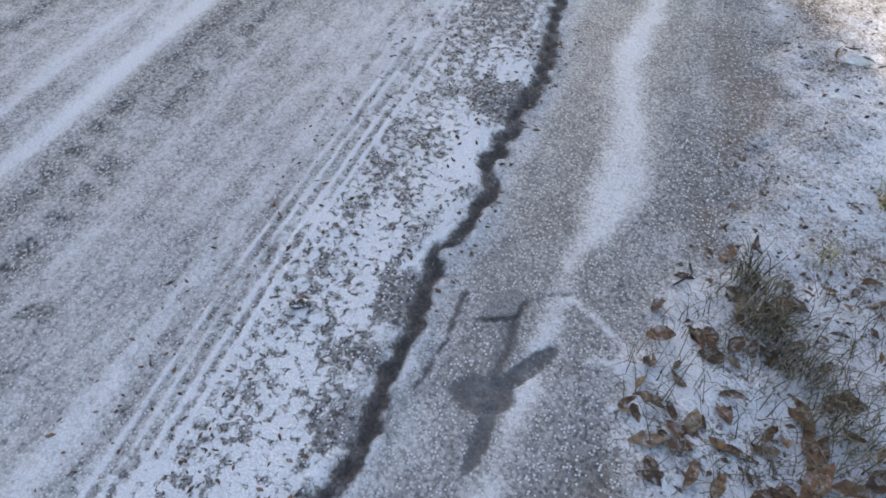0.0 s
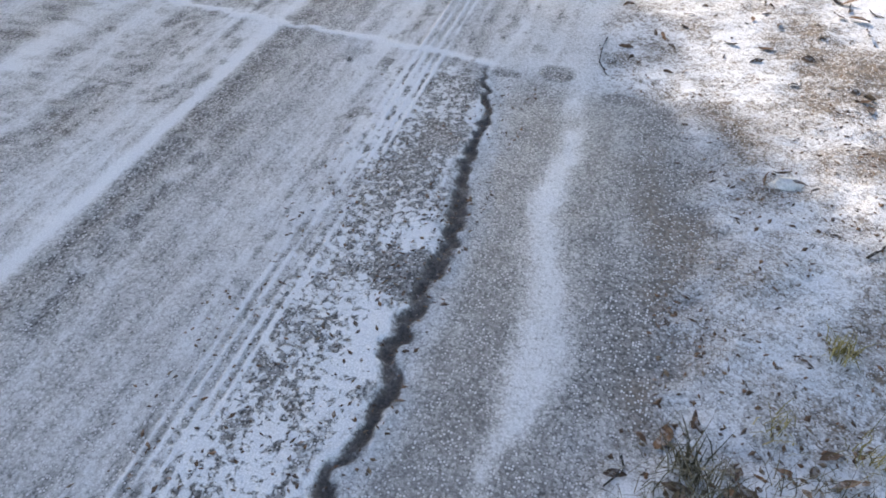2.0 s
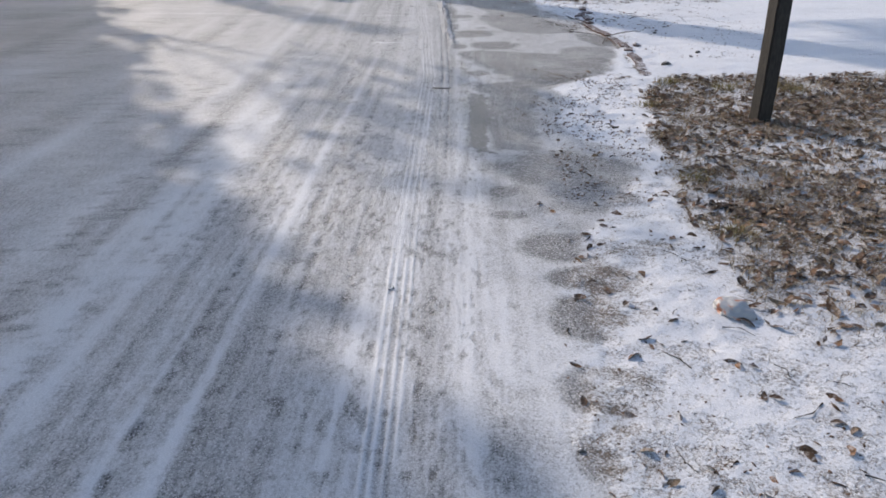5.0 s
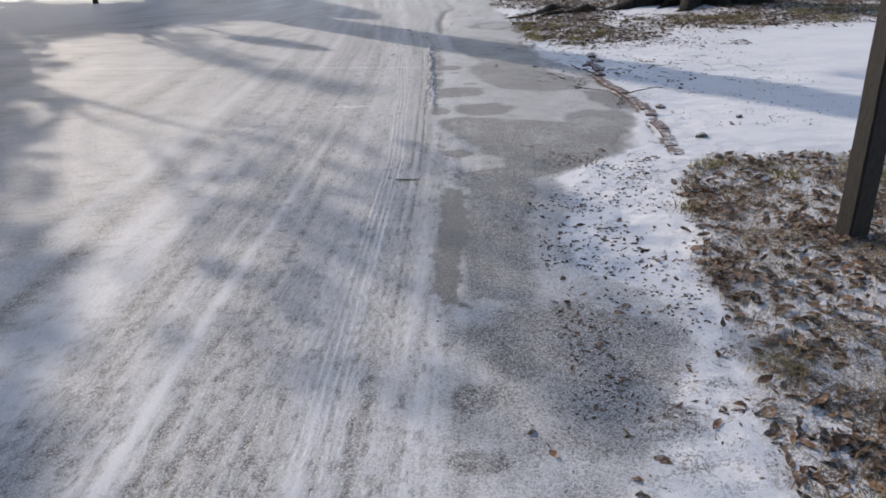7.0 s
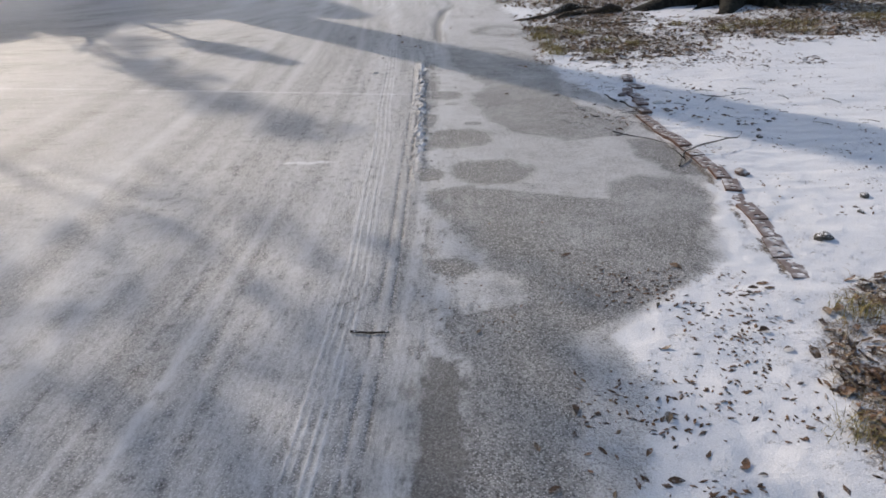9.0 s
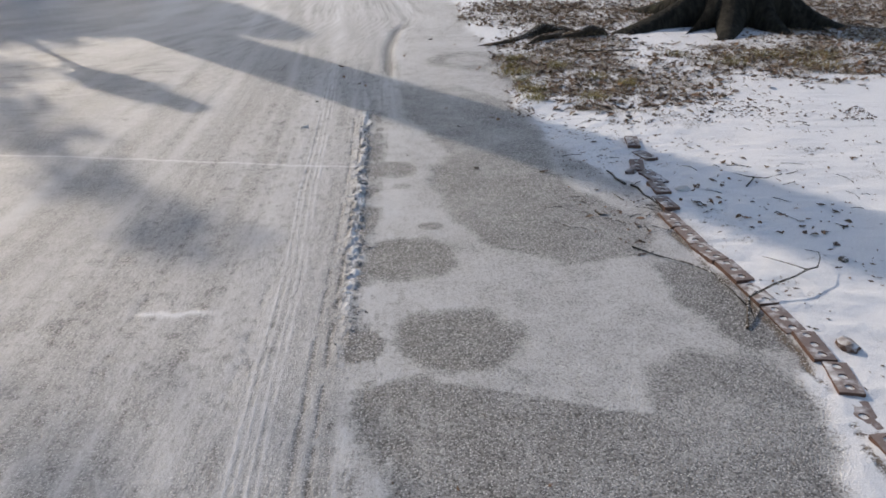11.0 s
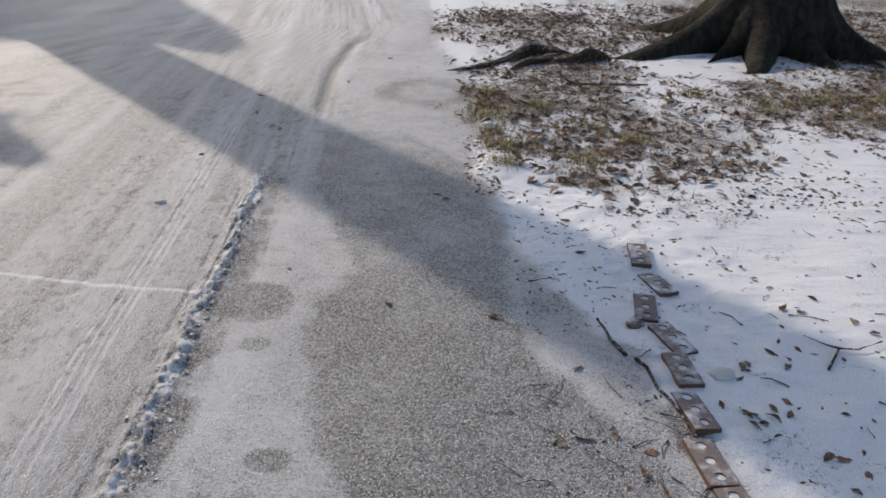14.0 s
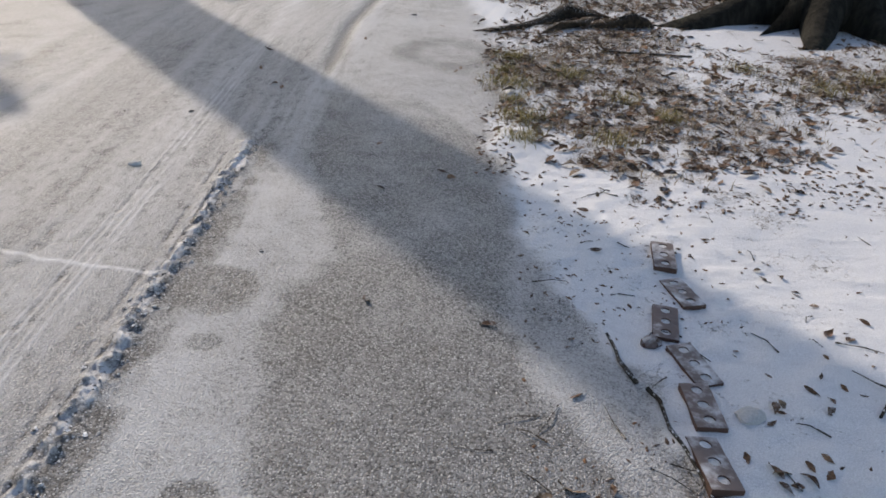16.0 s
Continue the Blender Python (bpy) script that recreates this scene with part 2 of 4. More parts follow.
def edge_x(y):
    """The broken edge of the tarmac."""
    y = np.asarray(y, float)
    base = along(y, (-3, -0.16), (0.8, -0.19), (1.25, -0.20), (2.1, -0.20), (2.5, -0.25), (2.9, -0.30), (3.12, -0.36), (3.5, -0.34), (9, -0.36), (11.2, -0.56), (12.5, -0.62), (14.7, -0.76), (18, -0.72), (20, -0.5), (30, -1.6))
    zone = step(y, -4, 0.2) * (1 - step(y, 3.0, 3.3))
    w = y * 0
    return base + zone * ((vnoise(y * 5, w, 5) - 0.5) * 0.05 + (vnoise(y * 13, w, 6) - 0.5) * 0.024 + (vnoise(y * 31, w, 7) - 0.5) * 0.016)


def blob(x, y, cx, cy, rx, ry, soft=0.18, turn=0.0, rough=0.35, seed=11):
    """1 inside an uneven oval, 0 outside."""
    c, s = math.cos(radians(turn)), math.sin(radians(turn))
    dx, dy = x - cx, y - cy
    u, v = (dx * c + dy * s) / rx, (-dx * s + dy * c) / ry
    r = np.sqrt(u * u + v * v) + (fbm(x, y, 7.0, seed, 3) - 0.5) * rough
    return 1 - step(r, 1 - soft, 1 + soft)


def between(x, y, left, right, soft=0.04, seed=12, rough=0.15):
    """1 between two (y, x) lines that run the same length, 0 outside, with an uneven rim."""
    lo, hi = max(left[0][0], right[0][0]), min(left[-1][0], right[-1][0])
    d = np.minimum(np.minimum(x - along(y, *left), along(y, *right) - x), np.minimum(y - lo, hi - y))
    return step(d + (fbm(x, y, 6.0, seed, 3) - 0.5) * rough + (fbm(x, y, 40.0, seed + 5, 2) - 0.5) * 0.05, -soft, soft)


def litter(x, y):
    """How much the lawn is dry grass and fallen leaves, 0 to 1; some of it stands in for shade."""
    wob = (fbm(x, y, 2.6, 31, 4) - 0.5) * 0.55
    lim = along(y, (2.6, 1.6), (3.3, 1.06), (3.9, 0.86), (4.5, 1.08), (4.87, 0.98), (5.16, 0.80), (5.66, 0.86), (6.4, 0.82), (7.2, 0.92), (7.65, 0.94), (8.4, 1.12), (9.1, 1.28), (9.45, 1.45))
    a = step(x - lim + wob * 0.6, -0.06, 0.10) * (0.12 + 0.88 * step(y + wob, 4.7, 5.8)) * step(y, 3.4, 4.4) * (1 - step(y + wob * 0.5, 9.3, 9.55))
    near = blob(x, y, 0.66, 1.32, 0.34, 0.42, 0.3, 20, 1.1, 41) * 0.85
    b = blob(x, y, 1.30, 16.1, 0.72, 1.55, 0.35, 8, 0.9, 42) * 0.95
    b = np.maximum(b, blob(x, y, 1.9, 15.7, 0.9, 0.8, 0.45, 0, 1.3, 43) * 0.7)
    # beyond x = 4 the extra litter also stands in for the tree's shade
    b = np.maximum(b, blob(x, y, 4.2, 16.8, 1.8, 1.0, 0.45, 8, 1.0, 44) * 0.9)
    b = np.maximum(b, blob(x, y, 6.3, 18.2, 1.9, 1.6, 0.4, 10, 1.0, 47) * 0.95)
    b = np.maximum(b, blob(x, y, 1.45, 17.3, 0.65, 0.95, 0.4, 0, 0.9, 48) * 0.9)
    b = np.maximum(b, blob(x, y, 8.5, 19.8, 2.4, 1.4, 0.4, 0, 0.9, 164) * 0.8)
    b = np.maximum(b, blob(x, y, 1.5, 18.0, 0.85, 0.75, 0.4, 0, 0.9, 163) * 0.95)
    b = np.maximum(b, blob(x, y, 5.2, 17.9, 1.5, 0.7, 0.45, 0, 1.1, 162) * 0.7)
    b = np.maximum(b, blob(x, y, 1.9, 20.6, 1.6, 1.7, 0.35, 20, 0.7, 45) * 0.9)
    b = np.maximum(b, blob(x, y, 7.0, 22.5, 4.5, 3.4, 0.4, 0, 0.8, 46) * 0.95)
    b = b * (0.6 + 0.4 * step(fbm(x, y, 3.2, 49, 3), 0.36, 0.56))
    a = a * (0.55 + 0.45 * step(fbm(x, y, 4.2, 50, 3), 0.34, 0.52))
    return np.clip(np.maximum(np.maximum(a, near), b), 0, 1)


def fields(x, y):
    """Packed frost, height, frost cover, size of its flecks, bare soil and glaze at every point."""
    u = x - bend(y)
    e = x - edge_x(y)
    first = step(y, -6, -1) * (1 - step(y, 3.0, 3.22))
    # -- the road: long streaks of packed frost and worn wheel paths --
    st = (fbm(u, y * 0.02, 4.0, 51, 3) - 0.5) * 0.55 + (fbm(u, y * 0.04, 20.0, 54, 3) - 0.5) * 0.62
    st = st + (fbm(u * 3.0, y * 0.2, 2.0, 57, 3) - 0.5) * 0.14 + (fbm(u, y * 0.12, 60.0, 151, 2) - 0.5) * 0.26
    st = st - 0.30 * step(fbm(u, y * 0.55, 30.0, 152, 2), 0.62, 0.74) * step(fbm(u, y * 0.2, 3.0, 153, 2), 0.35, 0.6)
    frost = along(y, (3, 0.55), (4.5, 0.60), (7, 0.55), (10.0, 0.60), (12.5, 0.66), (16, 0.62), (25, 0.50)) + st * along(y, (8, 1.0), (11, 1.1))
    for cx, w, amp in ((-1.31, 0.030, 0.62), (-1.38, 0.02, 0.10), (-1.485, 0.016, 0.20), (-2.13, 0.07, 0.34), (-2.5, 0.05, 0.3), (-3.3, 0.12, 0.3), (-0.98, 0.11, -0.10), (-1.62, 0.13, -0.10), (-1.86, 0.06, 0.2), (-2.8, 0.16, -0.08), (-0.40, 0.10, 0.16)):
        frost = frost + amp * along(y, (8, 1.0), (11, 0.5)) * np.exp(-((u - cx - 0.03 * (vnoise(y * 0.7, y * 0, 61) - 0.5)) / w) ** 2)
    height = (fbm(x, y, 3.0, 71, 3) - 0.5) * 0.006
    # four thin raised lines left by one tyre
    tl = u - along(y, (0, -0.53), (0.65, -0.545), (1.2, -0.58), (2.5, -0.59), (4.5, -0.635), (6, -0.67), (9.6, -0.71), (10.8, -0.77), (11.7, -0.79), (12.9, -0.86), (16, -0.90))
    lines = np.zeros_like(x)
    for k in (-0.052, -0.02, 0.018, 0.05):
        lines = np.maximum(lines, np.exp(-((tl - k) / along(y, (1.4, 0.005), (3, 0.0068))) ** 2))
    patchy = (0.35 + 0.65 * step(fbm(x, y, 1.3, 62, 2), 0.25, 0.5)) * (0.4 + 0.6 * step(fbm(x, y * 0.5, 14, 63, 2), 0.25, 0.45))
    lines = lines * patchy * (1 - 0.25 * step(y, 7.5, 10.5))
    frost = frost + 0.46 * lines
    height = height + lines * along(y, (1.5, 0.001), (3, 0.0025))
    tl2 = u - along(y, (6, -0.48), (7, -0.52), (9.6, -0.55), (11, -0.585), (15, -0.60))
    for k in (-0.03, 0.03):
        dark = np.exp(-((tl2 - k) / 0.010) ** 2) * step(y, 6.5, 8) * (1 - step(y, 14, 15)) * step(fbm(x, y, 9, 64, 2), 0.35, 0.5)
        frost, height = frost - 0.5 * dark, height - 0.004 * dark
    # rows of dark dashes pressed by tyre treads
    for cx, k in ((-1.10, 0.30), (-1.21, 0.22), (-1.44, 0.26), (-1.72, 0.26), (-1.98, 0.22), (-2.32, 0.24), (-0.90, 0.16)):
        dash = np.exp(-((u - cx - 0.02 * (vnoise(y * 1.1, y * 0, 58) - 0.5)) / 0.020) ** 2) * step(vnoise(y * 21 + cx * 40, y * 0 + cx, 59), 0.40, 0.65) * step(vnoise(y * 0.9 + cx * 9, y * 0, 60), 0.25, 0.6)
        frost, height = frost - 1.5 * k * dash, height - 0.004 * dash
    grain = 0.12 + 0.15 * fbm(x, y, 1.5, 65, 2)
    # cracks filled with white frost, across the road
    seams = np.zeros_like(x)
    for cy, tilt, x1, w, s in ((3.13, -0.115, -0.14, 0.014, 66), (13.15, -0.14, -0.70, 0.012, 67), (11.20, -0.06, -1.16, 0.022, 68)):
        line = y - (cy + tilt * x + 0.05 * (vnoise(x * 3, y * 0, s) - 0.5) + 0.025 * (vnoise(x * 14, y * 0, s + 1) - 0.5))
        c = np.exp(-(line / w) ** 2) * (1 - step(x, x1, x1 + 0.08))
        if cy == 11.20:
            c = c * step(x, -1.55, -1.4)
        frost, height = frost + (0.5 if cy == 13.15 else 0.75) * c, height + 0.003 * c
        seams = np.maximum(seams, c)
    # crumbled strip of tarmac beside the broken edge: larger flecks
    strip = first * np.exp(-((e + 0.20) / 0.19) ** 4) * (e < 0)
    grain = np.maximum(grain, strip) * (1 - 0.85 * lines)
    frost = frost + strip * (0.02 + 0.4 * (fbm(x, y, 5.0, 72, 2) - 0.5))
    frost = frost + strip * lines * 0.45 - strip * 0.42 * np.exp(-((e + 0.03) / 0.075) ** 2) * step(fbm(x, y, 6, 160, 3), 0.36, 0.6)
    for cx, cy, rx, ry in ((-0.27, 2.06, 0.09, 0.09), (-0.25, 1.27, 0.07, 0.08), (-0.27, 1.1, 0.06, 0.05), (-0.26, 0.95, 0.05, 0.07)):
        frost = frost - 0.5 * blob(x, y, cx, cy, rx, ry, 0.5, 0, 0.8, 73)
    # -- the shoulder --
    out = step(e, 0.0, 0.05)
    sh = 0.62 + (fbm(x, y, 2.5, 81, 3) - 0.5) * 0.35
    sh = sh + st * 0.9 * (1 - step(e, 0.0, 0.55)) * step(y, 3.1, 3.4) - 0.08 * (1 - step(e, 0.0, 0.3)) * step(y, 3.1, 3.4) * (1 - step(y, 9, 11))
    wet = np.zeros_like(x)
    damp_shade = np.zeros_like(x)
    soil = np.zeros_like(x)
    # grey glazed lane beside the broken edge
    lim = along(y, (-2, 0.40), (1.05, 0.36), (1.37, 0.31), (1.77, 0.42), (2.1, 0.46), (2.5, 0.47), (2.9, 0.42), (3.1, 0.30)) + (fbm(x, y, 6, 82, 3) - 0.5) * 0.16
    lane = first * out * (1 - step(x - lim + (fbm(x, y, 14, 156, 3) - 0.5) * 0.24, -0.08, 0.12))
    sh = sh * (1 - lane) + lane * (0.30 + 0.38 * (fbm(x, y * 0.5, 12, 83, 4) - 0.5))
    band = np.exp(-np.abs((x - along(y, (-1, 0.10), (1.1, 0.085), (1.4, 0.08), (1.58, 0.075), (1.72, 0.10), (1.85, 0.125), (1.95, 0.11), (2.15, 0.06), (2.42, 0.01), (2.73, 0.03), (3, -0.01)) - 0.03 * (fbm(x, y, 9, 177, 3) - 0.5)) / along(y, (1.0, 0.03), (1.4, 0.032), (1.58, 0.024), (1.72, 0.055), (1.85, 0.085), (1.97, 0.065), (2.15, 0.05), (2.6, 0.05), (3, 0.035))) ** 2.6)
    sh = sh + lane * 0.50 * band * step(fbm(x, y, 4, 84, 2), 0.2, 0.45) * (0.45 + 1.0 * fbm(x, y, 16, 161, 3))
    sh = sh + lane * 0.22 * np.exp(-((e - 0.055) / 0.03) ** 2)
    soil = soil + lane * step(x, 0.12, 0.34) * 0.8 * step(fbm(x, y, 5, 85, 3), 0.35, 0.6)
    sh = sh - lane * step(x, 0.16, 0.3) * 0.22 * step(fbm(x, y * 0.6, 5, 157, 3), 0.3, 0.55)
    wet = np.maximum(wet, lane * (0.9 - 0.65 * step(x, 0.10, 0.26)))
    # refrozen melt water with a smooth surface
    for cx, cy, rx, ry, tn in ((0.0, 1.125, 0.065, 0.045, 10), (0.065, 1.22, 0.022, 0.095, -28), (0.03, 1.03, 0.018, 0.08, 0)):
        p = blob(x, y, cx, cy, rx, ry, 0.06, tn, 0.30, 86)
        sh, wet = sh - 0.6 * p, np.maximum(wet, p)
        height, damp_shade = height - 0.004 * p, np.maximum(damp_shade, 0.42 * p)
    # dark splits and pale veins in the sheet of ice
    # the first dark line paints the shadow under the raised plate edge
    for pts, wd, pale in ((((-0.08, 1.295), (0.0, 1.335), (0.005, 1.385), (0.03, 1.42), (0.09, 1.45)), 0.0055, 0), (((0.0, 1.335), (0.012, 1.25), (0.008, 1.16)), 0.010, 0), (((-0.13, 1.36), (-0.12, 1.22), (-0.135, 1.08)), 0.005, 0),
                         (((0.10, 1.44), (0.17, 1.41), (0.24, 1.36), (0.27, 1.28), (0.31, 1.22)), 0.008, 1), (((0.18, 1.29), (0.24, 1.31), (0.31, 1.32)), 0.006, 1), (((0.25, 1.20), (0.30, 1.24), (0.33, 1.25)), 0.007, 1)):
        near = np.full_like(x, 9.0)
        for (ax, ay), (bx, by) in zip(pts, pts[1:]):
            tt = np.clip(((x - ax) * (bx - ax) + (y - ay) * (by - ay)) / ((bx - ax) ** 2 + (by - ay) ** 2), 0, 1)
            near = np.minimum(near, np.hypot(x - ax - tt * (bx - ax), y - ay - tt * (by - ay)))
        v = np.exp(-((near + 0.012 * (fbm(x, y, 30, 181, 2) - 0.5)) / wd) ** 2)
        if pale:
            sh = sh + 0.5 * v
        else:
            sh, damp_shade, height = sh - 0.4 * v, np.maximum(damp_shade, 0.7 * v), height - 0.003 * v
    # the crack at the foot of the broken edge
    w0 = y * 0
    half = along(y, (0, 0.024), (1.0, 0.020), (1.25, 0.027), (1.4, 0.020), (2, 0.024), (2.6, 0.018), (3.1, 0.013)) * (0.45 + 1.1 * fbm(y, w0, 14, 87, 3))
    gap = first * np.exp(-np.abs((e + 0.006 + 0.028 * (fbm(x, y, 34, 180, 3) - 0.5)) / half) ** 3) * (0.62 + 0.38 * step(fbm(x, y, 30, 154, 3), 0.30, 0.5))
    frost = np.where(e < 0.03, frost * (1 - gap) - 0.25 * gap, frost)
    sh = sh * (1 - gap) - 0.25 * gap
    soil = np.maximum(soil, gap * 0.8)
    # darkens the crack in colour, on top of its sunken shape
    damp_shade = np.maximum(damp_shade, gap * (0.70 + 0.25 * step(fbm(x, y, 30, 88, 3), 0.35, 0.6)))
    height = height - 0.017 * gap - 0.012 * lane + first * 0.012 * np.exp(-((e + 0.01) / 0.05) ** 2) * (fbm(x, y, 55, 155, 3) - 0.5)
    # snow-dusted verge
    vlim = along(y, (-2, 0.42), (1.05, 0.36), (1.31, 0.30), (1.47, 0.34), (1.68, 0.43), (1.85, 0.49), (2.03, 0.44), (2.22, 0.45), (2.5, 0.49), (2.75, 0.44), (3.05, 0.30), (3.2, 0.05), (5.8, 0.10), (6.3, 0.45), (6.9, 0.74), (7.3, 0.65), (7.7, 0.34), (9.0, 0.42), (9.6, 0.95), (10.3, 1.18), (11.0, 1.30), (12.6, 1.12), (13.9, 0.70), (15, 0.55), (17, 0.75), (18.6, 0.35), (24, 0.1), (30, -0.6)) + (fbm(x, y, 3.5, 91, 4) - 0.5) * 0.30
    verge = step(x - vlim, np.where(y < 3.1, -0.10, -0.04), np.where(y < 3.1, 0.12, 0.08))
    sh = sh * (1 - verge) + verge * (along(y, (3.2, 0.64), (6, 0.72), (8, 0.90), (11, 0.98)) + (fbm(x, y, 4.0, 92, 4) - 0.5) * 0.65 + (fbm(x, y * 2, 14.0, 94, 3) - 0.5) * 0.45)
    early = verge * (1 - step(y, 3.2, 4.4))
    sh = sh - early * 0.12 - early * 0.20 * step(fbm(x, y, 4.5, 93, 3), 0.50, 0.68)
    soil = np.maximum(soil, verge)
    grain = np.where(out > 0.5, along(y, (8, 0.12), (10, 0.30)) + (0.50 - 0.25 * (y < 3.1)) * verge, grain)
    wet = wet * (1 - verge)
    # thin grey places where the tarmac of the shoulder shows
    dark = np.zeros_like(x)
    for cx, cy, rx, ry, tn, k in (
            (0.14, 5.78, 0.23, 0.15, 0, 1.0), (0.22, 5.46, 0.21, 0.12, 0, 0.9), (0.14, 5.12, 0.16, 0.18, 0, 0.9), (0.15, 4.62, 0.17, 0.16, 0, 0.9), (0.05, 4.25, 0.08, 0.09, 0, 0.5), (-0.11, 3.18, 0.06, 0.05, 0, 1.1), (0.14, 3.07, 0.07, 0.03, 0, 1.0), (-0.30, 3.13, 0.06, 0.02, 0, 0.9),
            (-0.14, 6.53, 0.09, 0.09, 0, 1.0), (-0.13, 6.18, 0.10, 0.06, 0, 0.8), (-0.26, 9.64, 0.11, 0.10, 0, 1.0), (0.93, 10.55, 0.31, 0.35, 0, 0.70), (0.2, 6.45, 0.40, 0.25, 0, 0.5),
            (-0.05, 11.05, 0.26, 0.24, 0, 1.05), (-0.27, 11.80, 0.23, 0.26, 0, 0.95), (-0.46, 10.98, 0.10, 0.13, 0, 0.9), (-0.36, 12.86, 0.06, 0.05, 0, 0.5), (-0.17, 12.22, 0.07, 0.05, 0, 0.7),
            (-0.43, 13.19, 0.17, 0.17, 0, 0.75), (-0.53, 12.3, 0.06, 0.22, 2, 0.6), (-0.55, 13.7, 0.06, 0.4, 4, 0.4)):
        dark = np.maximum(dark, k * blob(x, y, cx, cy, rx, ry, 0.20, tn, 0.40, 95))
    # the long grey sheet, narrow at first, then as wide as the shoulder
    dark = np.maximum(dark, 0.68 * between(
        x, y, ((7.32, -0.22), (8.78, -0.22), (8.93, -0.28), (9.16, -0.26), (9.22, -0.08), (9.30, 0.09), (9.5, 0.04), (9.8, -0.11), (10.1, -0.27), (10.38, -0.37), (10.52, -0.48), (10.68, -0.43), (10.74, -0.30)),
        ((7.32, 0.16), (8.15, 0.18), (8.54, 0.22), (9.04, 0.28), (9.21, 0.52), (9.4, 0.78), (9.6, 0.94), (10.0, 1.06), (10.45, 1.16), (10.55, 0.48), (10.64, 0.23), (10.74, -0.20)), 0.045, 171))
    dark = np.maximum(dark, 0.85 * between(x, y, ((6.55, -0.10), (6.9, -0.17), (7.1, -0.08), (7.2, 0.08)), ((6.55, 0.58), (6.84, 0.66), (7.1, 0.64), (7.2, 0.36)), 0.13, 172, 0.36))
    dark = np.maximum(dark, 0.62 * along(y, (14.0, 1.0), (15.6, 0.5)) * between(
        x, y, ((11.74, 0.52), (11.85, 0.30), (11.98, 0.10), (12.3, -0.04), (12.7, -0.09), (13.0, -0.14), (13.25, -0.13), (13.5, -0.07), (13.84, -0.15), (14.23, -0.29), (14.72, -0.42), (15.24, -0.43), (15.7, -0.58)),
        ((11.74, 0.62), (11.82, 0.88), (12.1, 1.03), (12.22, 1.08), (12.47, 0.88), (12.73, 0.75), (13.1, 0.61), (13.66, 0.67), (14.1, 0.67), (15.0, 0.50), (15.7, 0.10)), 0.05, 173))
    dark = np.maximum(dark, 0.85 * between(x, y, ((10.95, 1.12), (11.12, 1.05), (11.36, 0.94), (11.72, 0.90)), ((10.95, 1.24), (11.2, 1.26), (11.4, 1.22), (11.72, 1.08)), 0.05, 174))
    # the darkest strip, bare wet tarmac with a straight seam on one side
    strip2 = between(x, y, ((7.24, -0.27), (7.4, -0.36), (7.84, -0.41), (8.15, -0.47), (8.42, -0.48), (8.66, -0.43), (8.82, -0.33)), ((7.24, -0.19), (8.82, -0.20)), 0.022, 175, 0.13)
    dark = np.maximum(dark, 1.25 * strip2 * (1 - 0.8 * blob(x, y, -0.36, 8.30, 0.05, 0.05, 0.3, 0, 0.5, 176)))
    wet, damp_shade = np.maximum(wet, 0.5 * strip2), np.maximum(damp_shade, 0.28 * strip2)
    for cx, cy, rx, ry in ((0.20, 16.9, 0.42, 0.50), ):
        dark = np.maximum(dark, 0.5 * blob(x, y, cx, cy, rx, ry, 0.25, 0, 0.2, 96) * (1 - blob(x, y, cx + 0.03, cy, rx * 0.62, ry * 0.55, 0.25, 0, 0.2, 96)))
    dark = dark * (0.70 + 0.60 * fbm(x, y, 2.6, 183, 3))
    sh = sh - dark * 0.54 * (1 - 0.55 * verge * (y < 6.3))
    wet = np.maximum(wet, dark * 0.12)
    # bare soil along the foot of the bricks
    row = np.exp(-((x - along(y, (9.3, 1.29), (10.4, 1.275), (11.05, 1.30), (11.6, 1.215), (12.2, 1.125), (13.4, 1.16)) + 0.03 * (vnoise(y * 9, y * 0, 158) - 0.5)) / 0.022) ** 2) * step(y, 9.3, 9.6) * (1 - step(y, 12.2, 12.6)) * step(fbm(x, y, 8, 159, 2), 0.3, 0.5)
    sh, soil = sh - 0.7 * row, np.maximum(soil, row)
    # old wheel scrape further on
    sw = np.exp(-((x - along(y, (15.8, -0.60), (16.5, -0.64), (17.7, -0.72), (19.2, -0.68), (19.75, -0.5))) / 0.06) ** 2) * step(y, 15.9, 16.6) * (1 - step(y, 19.5, 19.9))
    sh, frost = sh - 0.8 * sw, frost - 0.7 * sw
    height = height - 0.02 * sw
    # -- lawn with dry grass and leaves --
    lt = litter(x, y) * out
    sh = sh * (1 - lt) + lt * (along(y, (2, 0.78), (3, 0.44), (9, 0.42), (14, 0.30)) + (fbm(x, y, 6, 98, 3) - 0.5) * 1.0)
    sh = sh + 0.5 * lt * blob(x, y, 2.0, 7.2, 0.8, 0.30, 0.4, 0, 0.9, 106)
    soil = np.maximum(soil, lt)
    grain = np.maximum(grain, lt)
    f = frost * (1 - out) + sh * out
    left = 1 - step(x, -8.4, -8.0)
    f, soil = f * (1 - left) + left * 0.8, np.maximum(soil, left)
    rise = verge * out * ((fbm(x, y, 1.6, 99, 3) - 0.45) * 0.05 + (fbm(x, y, 11, 100, 3) - 0.5) * 0.022)
    # ridge of frozen slush: a ragged crest that is steep towards the shoulder
    on = step(y, 10.5, 11.9) * (1 - step(y, 14.6, 14.85))
    er = e - 0.03 - 0.05 * (fbm(x * 0, y, 5.5, 178, 3) - 0.5)
    rd = np.exp(-(er / np.where(er > 0, 0.042, 0.050)) ** 2) * on
    crest = fbm(x, y, 23, 103, 3)
    height = height + rd * (0.004 + 0.021 * step(crest, 0.34, 0.70) + 0.016 * (fbm(x, y, 70, 107, 2) - 0.5))
